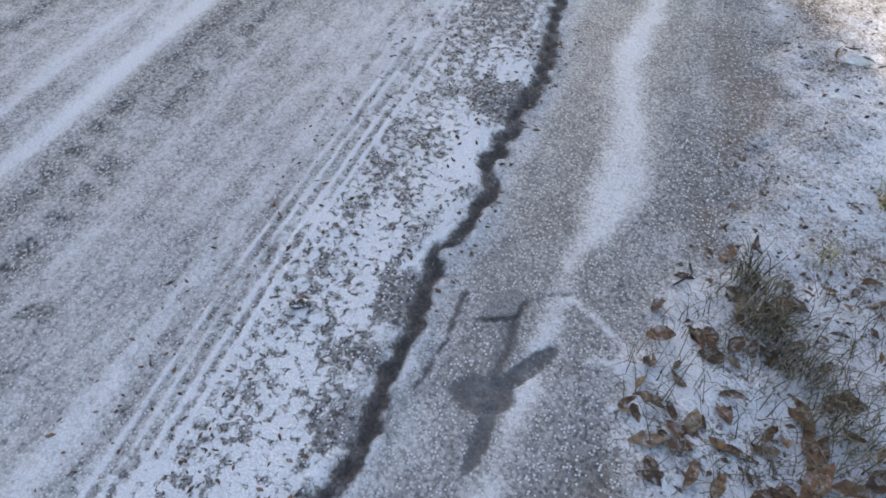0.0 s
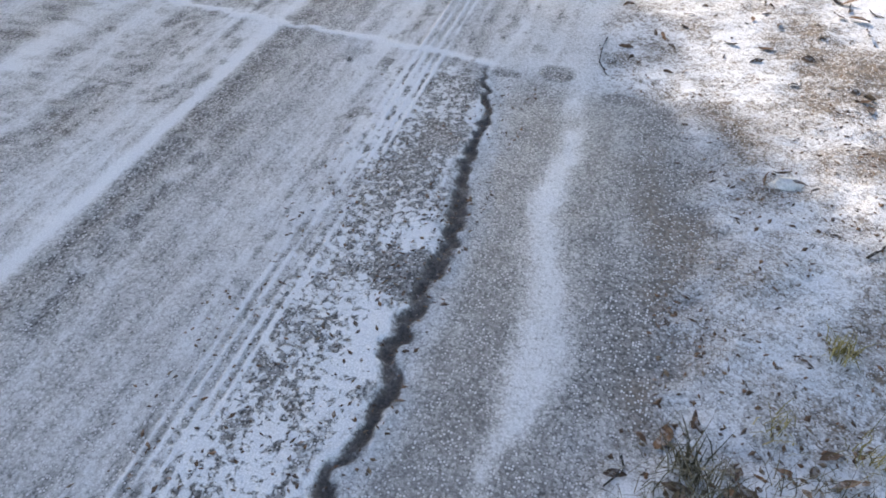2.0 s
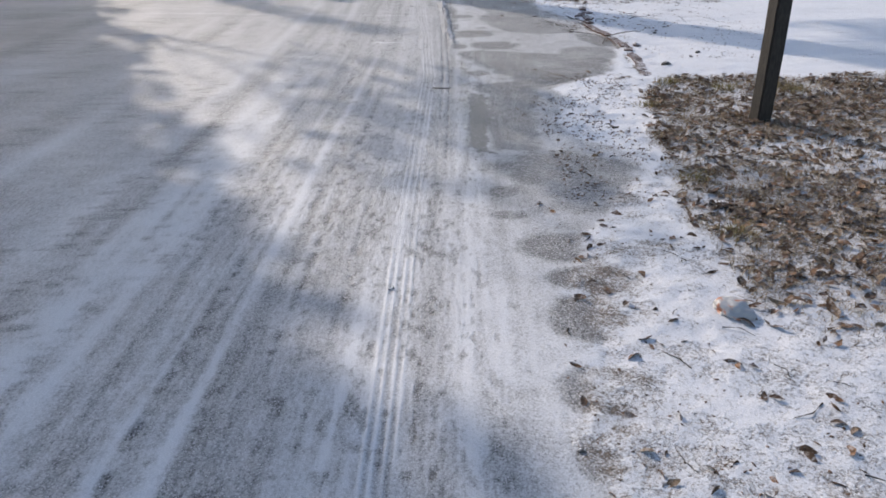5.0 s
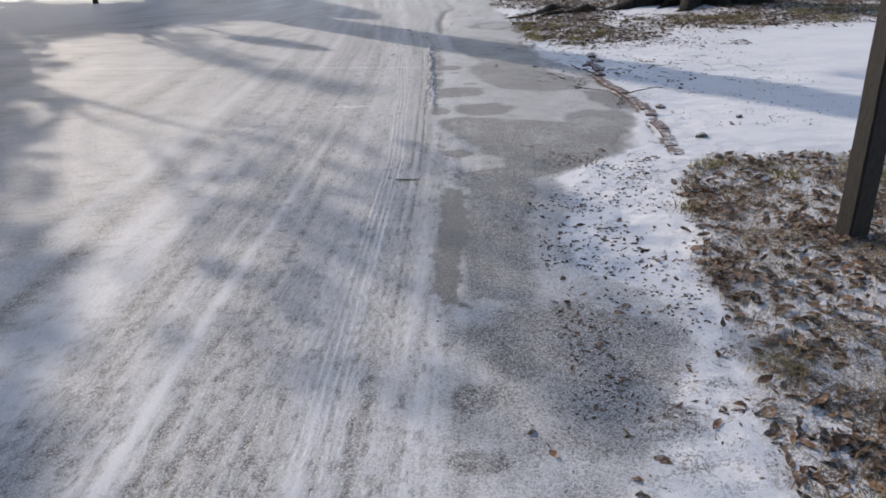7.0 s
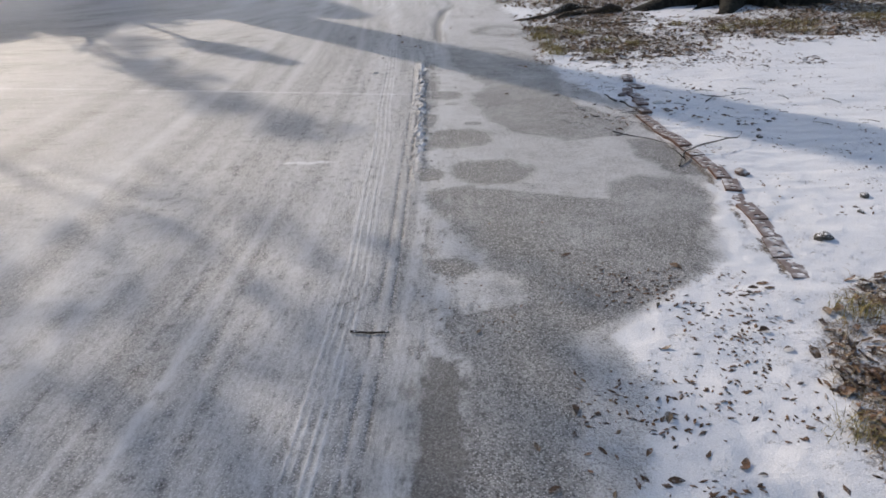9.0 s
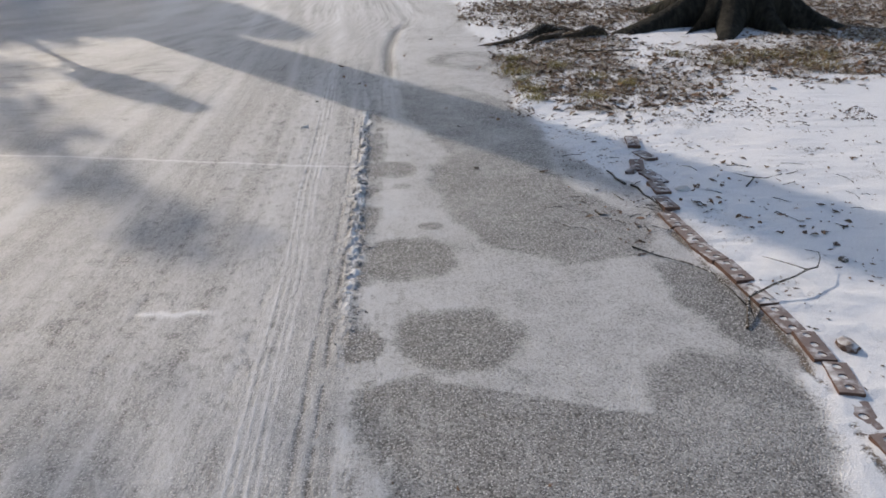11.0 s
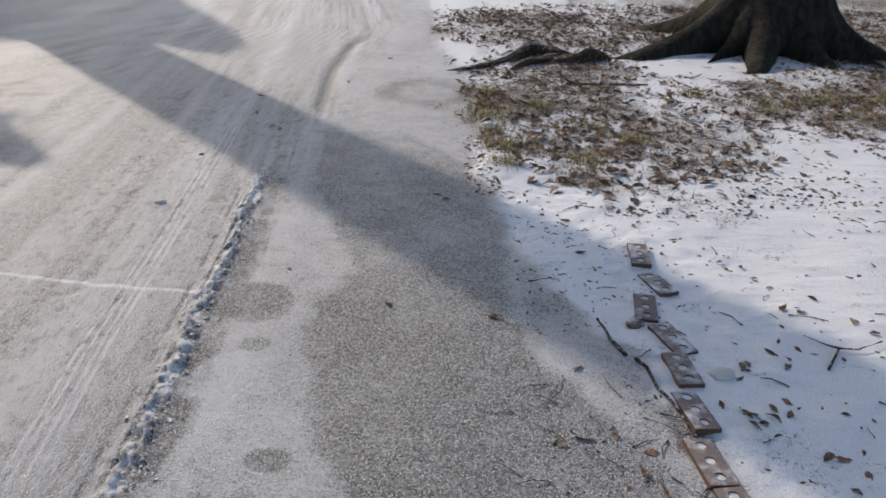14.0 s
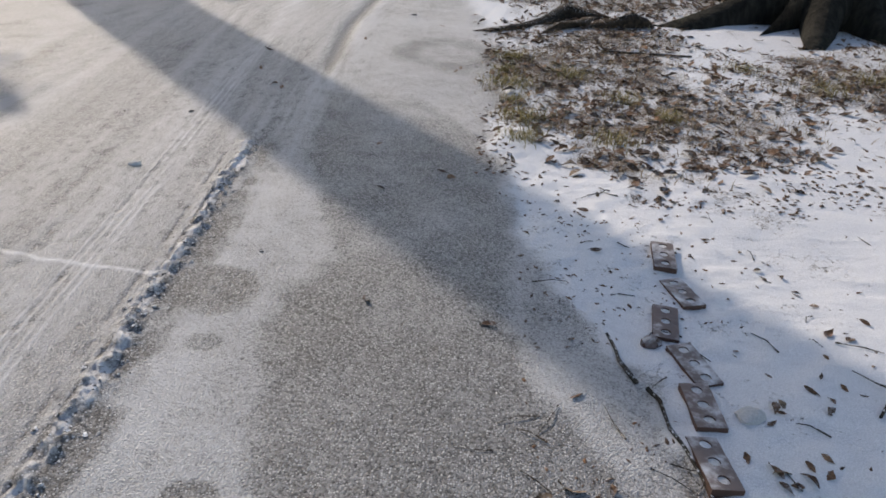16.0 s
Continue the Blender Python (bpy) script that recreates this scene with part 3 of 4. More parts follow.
    # bare dark slush on the shoulder side also stands in for the ridge's shadow
    f = f + rd * 0.55 * (step(fbm(x, y, 30, 179, 3), 0.32, 0.55) - 0.35) - 0.5 * on * np.exp(-((er - 0.034) / 0.018) ** 2) * step(fbm(x, y, 24, 182, 2), 0.3, 0.55) - 0.45 * np.exp(-((e - 0.115) / 0.05) ** 2) * on * step(fbm(x, y, 7, 104, 2), 0.42, 0.62)
    far = np.clip(np.hypot(x, y - 8) - 60, 0, None)
    height = height + rise + 0.03 * left + far * 0.004 * (fbm(x, y, 0.02, 101, 2))
    # hard, dirty, trodden frost against the fresh snow of the verge
    packed = (1 - verge * out) * along(y, (3, 0.0), (7, 0.2), (10, 0.62), (12, 0.85), (17, 0.85), (22, 0.4)) * (1 - 0.6 * lines) * (1 - 0.7 * rd) * (1 - 0.8 * seams)
    packed = packed * np.where(e > 0, 0.72, 1.0)
    return packed, height, np.clip(f, -0.3, 1.3), np.clip(grain, 0, 1), np.clip(soil, 0, 1), np.clip(wet, 0, 1), np.clip(damp_shade, 0, 1), np.where(y < 3.15, (1 - out) * 0.5, (1 - step(e, -0.2, 0.35)) * along(y, (3.2, 0.5), (5.5, 0.62), (8.5, 0.95)))


def spread(mid, cell, reach):
    """Grid lines: those given, and cells growing outwards to reach on both sides."""
    mid = list(mid)
    up, d = [], cell
    while mid[-1] + sum(up) < reach:
        d *= 1.09
        up.append(d)
    up = np.cumsum(up)
    dn, d = [], cell
    while mid[0] - sum(dn) > -reach:
        d *= 1.09
        dn.append(d)
    dn = np.cumsum(dn)
    return np.array(list(mid[0] - dn[::-1]) + mid + list(mid[-1] + up))


def build_ground():
    lines = np.concatenate([np.arange(-1.3, -0.56, 0.017), np.arange(-0.56, -0.24, 0.005), np.arange(-0.24, -0.15, 0.006), np.arange(-0.15, -0.06, 0.008), np.arange(-0.06, 0.06, 0.005), np.arange(0.06, 0.52, 0.008), np.arange(0.52, 2.1, 0.017)])
    lines = np.sort(np.append(lines[abs(lines) > 0.004], 0.0))
    us, ys = spread(lines, 0.017, 450.0), spread(np.concatenate([np.arange(0.5, 3.2, 0.011), np.arange(3.2, 10.4, 0.020), np.arange(10.4, 14.9, 0.010), np.arange(14.9, 15.5, 0.020)]), 0.020, 450.0)
    global GRID
    U, Y = np.meshgrid(us, ys)
    pull = np.exp(-(U / 6.0) ** 2)
    X = U + edge_x(Y) * pull
    P, Z, F, G, S, W, D, K = fields(X, Y)
    GRID = (us, ys, edge_x(ys), Z)
    k0 = int(np.argmin(abs(us)))
    kl = int(np.argmin(abs(us + 7.9)))
    nx = len(us)
    for name, a, b, label in (("road", kl, k0, "worn tarmac road streaked with frost and tyre marks"), ("pavement_shoulder", k0, nx - 1, "frozen road shoulder and snow-dusted verge"), ("ground", 0, kl, "snow-dusted ground across the road")):
        x, y, z = X[:, a:b + 1].ravel(), Y[:, a:b + 1].ravel(), Z[:, a:b + 1].ravel()
        rows, cols = len(ys), b - a + 1
        i = (np.arange(rows - 1)[:, None] * cols + np.arange(cols - 1)[None, :]).ravel()
        quads = np.stack([i, i + 1, i + 1 + cols, i + cols], 1)
        me = bpy.data.meshes.new(name)
        me.vertices.add(len(x))
        me.vertices.foreach_set("co", np.stack([x, y, z], 1).astype(np.float32).ravel())
        me.loops.add(quads.size)
        me.loops.foreach_set("vertex_index", quads.astype(np.int32).ravel())
        me.polygons.add(len(quads))
        me.polygons.foreach_set("loop_start", np.arange(0, quads.size, 4, dtype=np.int32))
        me.polygons.foreach_set("use_smooth", np.ones(len(quads), dtype=bool))
        me.update(calc_edges=True)
        for nm, v in (("frost", F), ("grain", G), ("soil", S), ("wet", W), ("damp_shade", D), ("drag", K), ("packed", P)):
            at = me.attributes.new(nm, "FLOAT", "POINT")
            at.data.foreach_set("value", v[:, a:b + 1].ravel().astype(np.float32))
        me.materials.append(GROUND)
        tagged(new(name, me), label, name.split("_")[0], kind="structure")


def heights(x, y):
    """The ground's height under points, from its own grid."""
    us, ys, ex, Z = GRID
    x, y = np.asarray(x, float), np.asarray(y, float)
    e = np.interp(y, ys, ex)
    u = x - e * np.exp(-((x - e) / 6.0) ** 2)
    i = np.clip(np.searchsorted(us, u) - 1, 0, len(us) - 2)
    j = np.clip(np.searchsorted(ys, y) - 1, 0, len(ys) - 2)
    a, c = (u - us[i]) / (us[i + 1] - us[i]), (y - ys[j]) / (ys[j + 1] - ys[j])
    return (Z[j, i] * (1 - a) + Z[j, i + 1] * a) * (1 - c) + (Z[j + 1, i] * (1 - a) + Z[j + 1, i + 1] * a) * c


def ground_z(x, y):
    return float(heights(x, y))


GRID = None
build_ground()


# ---- building helpers ----
def thing(name, label, category, at=(0, 0, 0), group="", kind=""):
    ob = new(name)
    ob.location = at
    ob.empty_display_size = 0.05
    return tagged(ob, label, category, group, kind)


def part(name, bm, material, parent=None, label="", smooth=True):
    me = bpy.data.meshes.new(name)
    bm.to_mesh(me)
    bm.free()
    return meshed(name, me, material, parent, label, smooth)


def meshed(name, me, material, parent=None, label="", smooth=True):
    if material and not me.materials:
        me.materials.append(material)
    if smooth:
        me.polygons.foreach_set("use_smooth", np.ones(len(me.polygons), dtype=bool))
    ob = new(name, me)
    if parent:
        ob.parent = parent
    return tagged(ob, label)


def raw(name, verts, faces):
    me = bpy.data.meshes.new(name)
    me.from_pydata(verts, [], faces)
    me.update()
    return me


def tube(bm, pts, radii, sides=7, rng=None, knots=0.0):
    """A tapered limb through pts, closed at both ends."""
    rings = []
    pts = [Vector(p) for p in pts]
    for i, p in enumerate(pts):
        d = (pts[min(i + 1, len(pts) - 1)] - pts[max(i - 1, 0)]).normalized()
        a = d.orthogonal().normalized()
        b = d.cross(a)
        ring = []
        for k in range(sides):
            t = 2 * math.pi * k / sides
            r = radii[i] * (1 + (rng.uniform(-knots, knots) if rng else 0))
            ring.append(bm.verts.new(p + (a * math.cos(t) + b * math.sin(t)) * r))
        rings.append(ring)
    for i in range(len(rings) - 1):
        q = rings[i]
        j = min(range(sides), key=lambda s: (rings[i + 1][s].co - q[0].co).length)
        for k in range(sides):
            bm.faces.new((q[k], q[(k + 1) % sides], rings[i + 1][(k + 1 + j) % sides], rings[i + 1][(k + j) % sides]))
    for r in (rings[0], rings[-1]):
        try:
            bm.faces.new(r)
        except ValueError:
            pass
    return bm


def crooked(rng, a, b, n, sway):
    a, b = Vector(a), Vector(b)
    out = [a + (b - a) * (i / n) for i in range(n + 1)]
    for i in range(1, n):
        out[i] += Vector((rng.uniform(-1, 1), rng.uniform(-1, 1), rng.uniform(-0.3, 0.6))) * sway
    return out


def lump(rng, rx, ry, rz, rough=0.25, cuts=2):
    """An uneven clod or stone, flat underneath."""
    bm = bmesh.new()
    bmesh.ops.create_icosphere(bm, subdivisions=cuts, radius=1.0)
    off = Vector((rng.uniform(0, 90), rng.uniform(0, 90), rng.uniform(0, 90)))
    for v in bm.verts:
        k = 1 + rough * 2 * (noise.noise(v.co * 1.7 + off)) + rough * noise.noise(v.co * 4 + off)
        v.co = Vector((v.co.x * rx * k, v.co.y * ry * k, max(v.co.z, -0.35) * rz * k))
    return bm


def grounded(x, y, lift=0.0):
    return Vector((x, y, ground_z(x, y) + lift))


# ---- trees ----
def trunk_mesh(rng, radius, height, roots, sides=72):
    """A trunk with buttress roots: (heading in degrees, reach in metres, width in degrees)."""
    bm = bmesh.new()
    levels = [z for z in (-0.25, -0.05, 0.02, 0.06, 0.10, 0.15, 0.21, 0.28, 0.36, 0.46, 0.58, 0.72, 0.9, 1.15, 1.5, 2.0, 2.7, 3.6, 4.8, 6.2) if z < height] + [height]
    rings = []
    for z in levels:
        ring = []
        for k in range(sides):
            th = 2 * math.pi * k / sides
            r = radius * (1 - 0.35 * max(z, 0) / height) * (1 + 0.16 * math.exp(-max(z, 0) / 0.9))
            for head, reach, wide in roots:
                d = (math.degrees(th) - head + 180) % 360 - 180
                w = wide * (0.55 + 0.45 * min(1, max(z, 0) / 0.4))
                fall = max(0.0, 1 - max(z, 0) / (0.30 + 0.34 * reach))
                r += (reach - radius) * math.exp(-(d / w) ** 2) * (0.90 * fall ** 3.4 + 0.10 * math.exp(-max(z, 0) / 0.8))
            r *= 1 + 0.06 * noise.noise(Vector((math.cos(th) * 4, math.sin(th) * 4, z * 0.8))) + 0.035 * noise.noise(Vector((math.cos(th) * 14, math.sin(th) * 14, z * 1.5)))
            ring.append(bm.verts.new((r * math.cos(th), r * math.sin(th), z)))
        rings.append(ring)
    for a, b in zip(rings, rings[1:]):
        for k in range(sides):
            bm.faces.new((a[k], a[(k + 1) % sides], b[(k + 1) % sides], b[k]))
    bm.faces.new(rings[-1])
    return bm


def crown_mesh(name, rng, balls, count, size):
    """Many small leaves in a few uneven masses: (x, y, z, rx, ry, rz)."""
    verts, faces = [], []
    for bx, by, bz, rx, ry, rz in balls:
        for i in range(count):
            v = Vector((rng.gauss(0, 1), rng.gauss(0, 1), rng.gauss(0, 1))).normalized() * rng.random() ** 0.4
            c = Vector((bx + v.x * rx, by + v.y * ry, bz + v.z * rz))
            c += Vector((rng.uniform(-1, 1), rng.uniform(-1, 1), rng.uniform(-1, 1))) * 0.25 * min(1.0, rx)
            a = Vector((rng.gauss(0, 1), rng.gauss(0, 1), rng.gauss(0, 1))).normalized()
            b = a.orthogonal().normalized()
            s = size * rng.uniform(0.6, 1.4)
            k = len(verts)
            verts += [c - a * s, c + b * s * 0.5, c + a * s, c - b * s * 0.5]
            faces.append((k, k + 1, k + 2, k + 3))
    return raw(name, verts, faces)


def tree(label, at, radius, height, roots, balls, count, seed, leaf=0.14):
    rng = random.Random(seed)
    top = thing("tree", label, "tree", at)
    part("trunk", trunk_mesh(rng, radius, height, roots), BARK, top)
    for i, (bx, by, bz, rx, ry, rz) in enumerate(balls):
        z0 = height * rng.uniform(0.80, 0.97)
        bm = bmesh.new()
        pts = crooked(rng, (0, 0, z0), (bx, by, bz + rz * 0.4), 6, 0.3)
        tube(bm, pts, [radius * 0.42 * (1 - 0.8 * k / 6) for k in range(7)], 9, rng, 0.08)
        for j in range(5):
            p = pts[2 + j % 4]
            e = Vector((bx + rng.uniform(-rx, rx), by + rng.uniform(-ry, ry), bz + rng.uniform(-rz, rz)))
            tube(bm, crooked(rng, p, e, 4, 0.2), [radius * 0.13 * (1 - 0.8 * k / 4) for k in range(5)], 6)
        part("limb", bm, BARK, top)
    meshed("crown", crown_mesh("crown", rng, balls, count, leaf), NEEDLE, top, smooth=False)
    return top


big = tree("broad old tree with dark buttressed trunk standing on a snowy lawn", (4.27, 19.77, 0), 0.60, 7.5,
           [(211, 2.40, 14), (230, 1.7, 6), (247, 2.10, 14), (277, 1.55, 13), (300, 1.55, 9), (318, 1.65, 13), (345, 1.3, 10), (20, 1.4, 16), (85, 1.5, 20), (140, 1.6, 18)],
           [(2.5, 1.5, 10, 2.4, 2.4, 1.8), (-1.5, 3.0, 10.5, 2.2, 2.4, 1.7), (1, 4.5, 11.5, 2.4, 2.2, 1.8), (4.5, 4.0, 10.5, 2.0, 2.0, 1.6)], 500, 3)
bm = bmesh.new()
rr = random.Random(8)
tube(bm, [grounded(2.35, 18.62, -0.02), grounded(1.95, 18.70, -0.01), grounded(1.55, 18.60, 0.04), grounded(1.30, 18.72, 0.05), grounded(1.05, 18.40, 0.01), grounded(0.80, 18.10, 0.0), grounded(0.45, 18.0, -0.04)],
     [0.02, 0.04, 0.06, 0.075, 0.045, 0.035, 0.02], 12, rr, 0.55)
tube(bm, [grounded(1.62, 18.62, 0.04), grounded(1.45, 18.35, 0.05), grounded(1.2, 18.2, 0.02), grounded(1.0, 17.9, -0.02)], [0.03, 0.05, 0.04, 0.02], 10, rr, 0.5)
tube(bm, [grounded(2.15, 18.5, -0.03), grounded(2.05, 18.47, 0.02), grounded(1.9, 18.42, 0.05), grounded(1.65, 18.3, 0.02), grounded(1.35, 18.35, -0.02)], [0.03, 0.06, 0.07, 0.05, 0.02], 12, rr, 0.6)
tube(bm, [grounded(1.0, 18.3, 0.0), grounded(0.78, 18.0, 0.02), grounded(0.55, 17.85, 0.01), grounded(0.38, 17.8, -0.01)], [0.02, 0.026, 0.02, 0.01], 9, rr, 0.3)
tagged(part("surface_root", bm, ROOT), "gnarled dark tree root lying across dry leaves", "tree root")

# unseen trees added beyond the road, so that their shade falls on it
def cast(p, a, h):
    """A place at height h whose shadow falls p across and a along the sun's direction."""
    far = a + h / math.tan(radians(SUN_EL))
    return 0.77 * p + SUN_AZ[0] * far, 0.64 * p + SUN_AZ[1] * far


def shade_tree(label, at, radius, height, roots, masses, count, seed, leaf):
    balls = []
    for p, a, h, r in masses:
        x, y = cast(p, a, h)
        balls.append((x - at[0], y - at[1], h, r, r, r * 0.75))
    return tree(label, at, radius, height, roots, balls, count, seed, leaf)


tree("unseen tall straight tree with a long bare trunk across the road", (-9.55, 26.05, 0), 0.60, 13.0, [(k * 60, 0.95, 16) for k in range(6)],
     [(-2.0, 1.5, 15, 2.2, 2.2, 1.8), (1.2, 2.2, 16, 2.2, 2.2, 1.8), (-0.5, 3.0, 13.2, 1.8, 1.8, 1.4)], 900, 4)
shade_tree("unseen dense evergreen tree added beside the road to cast shade", (-15.5, 13.0, 0), 0.5, 6.5, [(k * 72, 0.8, 18) for k in range(5)],
           [(-0.6, 2.0, 9, 2.7), (-0.35, 4.6, 9, 2.9), (-0.6, -1, 9, 2.8), (-1.0, -4.5, 8.6, 3.2), (-5, 0, 9, 3.5), (-5, 5, 9, 3.5)], 4600, 5, 0.2)
shade_tree("unseen dense evergreen tree added further along the road to cast shade", (-20.0, 22.5, 0), 0.5, 6.5, [(k * 72, 0.8, 18) for k in range(5)],
           [(0.15, 7.2, 9.5, 2.9), (0.62, 10.2, 9.5, 2.9), (1.4, 13.6, 9.5, 2.9), (2.1, 17.0, 10, 2.9), (-4.4, 9.5, 9.5, 3.5), (-3.4, 14.5, 10, 3.5)], 4600, 6, 0.2)
shade_tree("unseen thin-crowned tree added at the far side of the road for a faint band of shade", (*cast(6.6, 31.5, 0), 0), 0.14, 7.0, [(k * 90, 0.6, 18) for k in range(4)],
           [(6.6, 10.4, 9.4, 0.34), (6.5, 11.5, 9.4, 0.40), (6.55, 12.7, 9.4, 0.40), (6.5, 14.0, 9.4, 0.40), (6.9, 15.7, 9.4, 0.46)], 100, 7, 0.08)
shade_tree("unseen half-bare tree added with a thin veil of leaves for partial shade", (*cast(4.0, 26.2, 0), 0), 0.10, 7.5, [(k * 90, 0.5, 18) for k in range(4)],
           [(4.5, 5.9, 9.5, 1.35), (5.1, 7.6, 9.5, 1.3)], 330, 11, 0.09)
shade_tree("unseen broad evergreen tree added at the bend of the road to cast shade", (-24.5, 34.5, 0), 0.5, 6.5, [(k * 72, 0.8, 18) for k in range(5)],
           [(9.7, 20.6, 9.5, 1.8), (7.4, 20.4, 9.5, 2.0), (5.6, 21.0, 9.5, 2.4), (10.2, 18.7, 9.5, 0.95), (10.25, 17.3, 9.5, 0.62), (10.3, 16.3, 9.5, 0.34), (8.9, 18.6, 9.5, 0.7)], 2600, 10, 0.15)
shade_tree("unseen slender young evergreen added with a bare stem to cast a narrow shadow", (*cast(7.58, 23.8, 0), 0), 0.05, 4.7, [(k * 120, 0.09, 18) for k in range(3)],
           [(7.50, 15.0, 4.68, 0.16), (7.58, 14.5, 4.94, 0.24), (7.66, 14.0, 5.21, 0.25), (7.70, 13.5, 5.47, 0.18), (7.77, 13.0, 5.74, 0.11)], 420, 9, 0.06)


# ---- post ----
def square_post(at, w, h):
    top = thing("wooden_post", "dark weathered square wooden post set in dry grass", "post", at)
    bm = bmesh.new()
    bmesh.ops.create_cube(bm, size=1, matrix=Matrix.Translation((0, 0, h / 2 - 0.15)) @ Matrix.Diagonal((w, w, h + 0.3, 1)))
    bmesh.ops.bevel(bm, geom=list(bm.edges), offset=0.010, segments=2, affect="EDGES")
    bmesh.ops.subdivide_edges(bm, edges=[e for e in bm.edges if abs(e.verts[0].co.z - e.verts[1].co.z) > 0.5], cuts=14)
    for v in bm.verts:
        v.co.x += 0.006 * noise.noise(Vector((0, 3, v.co.z * 1.6))) + 0.0025 * noise.noise(v.co * 9)
        v.co.y += 0.006 * noise.noise(Vector((7, 3, v.co.z * 1.6))) + 0.0025 * noise.noise(v.co * 9 + Vector((5, 5, 5)))
    part("shaft", bm, POST, top, smooth=False)
    bm = bmesh.new()
    bmesh.ops.create_cone(bm, cap_ends=True, segments=4, radius1=w * 0.78, radius2=0.01, depth=0.05, matrix=Matrix.Translation((0, 0, h + 0.022)) @ Matrix.Rotation(radians(45), 4, "Z"))
    part("cap", bm, POST, top, smooth=False)
    top.rotation_euler = (0, radians(0.6), radians(14))
    return top


square_post((1.82, 7.95, 0), 0.118, 1.7)

# ---- brick edging ----
BL, BW, BH = 0.212, 0.092, 0.055


def brick_mesh():
    bm = bmesh.new()
    cell, hole = BL / 3, 0.0175
    for c in range(3):
        cx = (c - 1) * cell
        outer, inner, floor = [], [], []
        for k in range(16):
            t = 2 * math.pi * k / 16
            s = max(abs(math.cos(t)), abs(math.sin(t)))
            outer.append(bm.verts.new((cx + math.cos(t) / s * cell / 2, math.sin(t) / s * BW / 2, 0)))
            inner.append(bm.verts.new((cx + math.cos(t) * hole, math.sin(t) * hole, 0)))
            floor.append(bm.verts.new((cx + math.cos(t) * hole * 0.94, math.sin(t) * hole * 0.94, -0.03)))
        for k in range(16):
            j = (k + 1) % 16
            bm.faces.new((outer[k], outer[j], inner[j], inner[k]))
            bm.faces.new((inner[k], inner[j], floor[j], floor[k]))
        bm.faces.new(floor)
    bmesh.ops.remove_doubles(bm, verts=list(bm.verts), dist=0.0005)
    rim = [e for e in bm.edges if len(e.link_faces) == 1]
    ret = bmesh.ops.extrude_edge_only(bm, edges=rim)
    for v in ret["geom"]:
        if isinstance(v, bmesh.types.BMVert):
            v.co.z = -BH
            v.co.x *= 1.01
    for v in bm.verts:
        if v.co.z > -0.001 and (abs(abs(v.co.x) - BL / 2) < 0.001 or abs(abs(v.co.y) - BW / 2) < 0.001):
            v.co.z -= 0.0025 + 0.002 * noise.noise(v.co * 40)
    bmesh.ops.recalc_face_normals(bm, faces=list(bm.faces))
    return bm


def plug_mesh():
    bm = bmesh.new()
    bmesh.ops.create_circle(bm, cap_ends=True, segments=14, radius=0.0172)
    for v in bm.verts:
        v.co.z += 0.002 * noise.noise(v.co * 60)
    return bm


def brick_thing(label):
    top = thing("brick", label, "brick", group="bricks edging the lawn")
    part("body", brick_mesh(), BRICK, top, smooth=False)
    bm = plug_mesh()
    first = part("snow_plug", bm, SNOW, top, "packed snow in the core hole")
    first.location = (-BL / 3, 0, -0.005)
    for k in (0, 1):
        o = new("snow_plug", first.data)
        o.parent, o.location = top, (k * BL / 3, 0, -0.004)
    return top


rng = random.Random(21)
master = brick_thing("frosted cored clay brick laid flat along the lawn edge")
spots = [(1.31, 13.69, 84), (1.335, 13.43, 104), (1.225, 13.20, 80), (1.27, 12.95, 108), (1.24, 12.72, 92), (1.215, 12.48, 96)]
yb = 12.24
while yb > 9.40:
    xb = float(along(yb, (9.3, 1.36), (9.7, 1.34), (10.1, 1.36), (10.4, 1.345), (10.75, 1.385), (11.05, 1.37), (11.37, 1.32), (11.6, 1.285), (11.93, 1.225), (12.2, 1.195)))
    x2 = float(along(yb - 0.1, (9.3, 1.36), (9.7, 1.34), (10.1, 1.36), (10.4, 1.345), (10.75, 1.385), (11.05, 1.37), (11.37, 1.32), (11.6, 1.285), (11.93, 1.225), (12.2, 1.195)))
    spots.append((xb + rng.uniform(-0.008, 0.008), yb, 90 + math.degrees(math.atan2(x2 - xb, 0.1)) + rng.uniform(-5, 5)))
    yb -= 0.219
for i, (x, y, turn) in enumerate(spots):
    m = pose(x, y, ground_z(x, y) + (0.013 if y > 10.5 else 0.006) + rng.uniform(-0.004, 0.007), rng.uniform(-3, 3), rng.uniform(-3, 3), turn)
    if i == 0:
        master.matrix_world = m
    else:
        copy_thing(master, m)


def fragment(name, label, cat, x, y, r, mat, turn=0.0, flat=0.6):
    bm = lump(random.Random(int(x * 1000 + y * 77)), r, r * 0.72, r * flat, 0.18)
    o = part(name, bm, mat, None, "", False)
    o.location, o.rotation_euler = grounded(x, y, r * flat * 0.25), (0, 0, radians(turn))
    return tagged(o, label, cat)


fragment("brick_fragment", "broken piece of dark brick lying in snow", "brick", 1.15, 13.07, 0.042, BRICK, 10)
fragment("brick_fragment", "broken dark brick end resting on the snow", "brick", 1.52, 10.94, 0.055, BRICK, 110, 0.5)
for x, y, r in ((1.60, 9.92, 0.05), (2.07, 10.5, 0.035), (1.9, 11.73, 0.03), (1.59, 9.42, 0.03), (1.93, 10.25, 0.02)):
    fragment("stone", "rough grey stone half sunk in snow", "stone", x, y, r, STONE, x * 900)
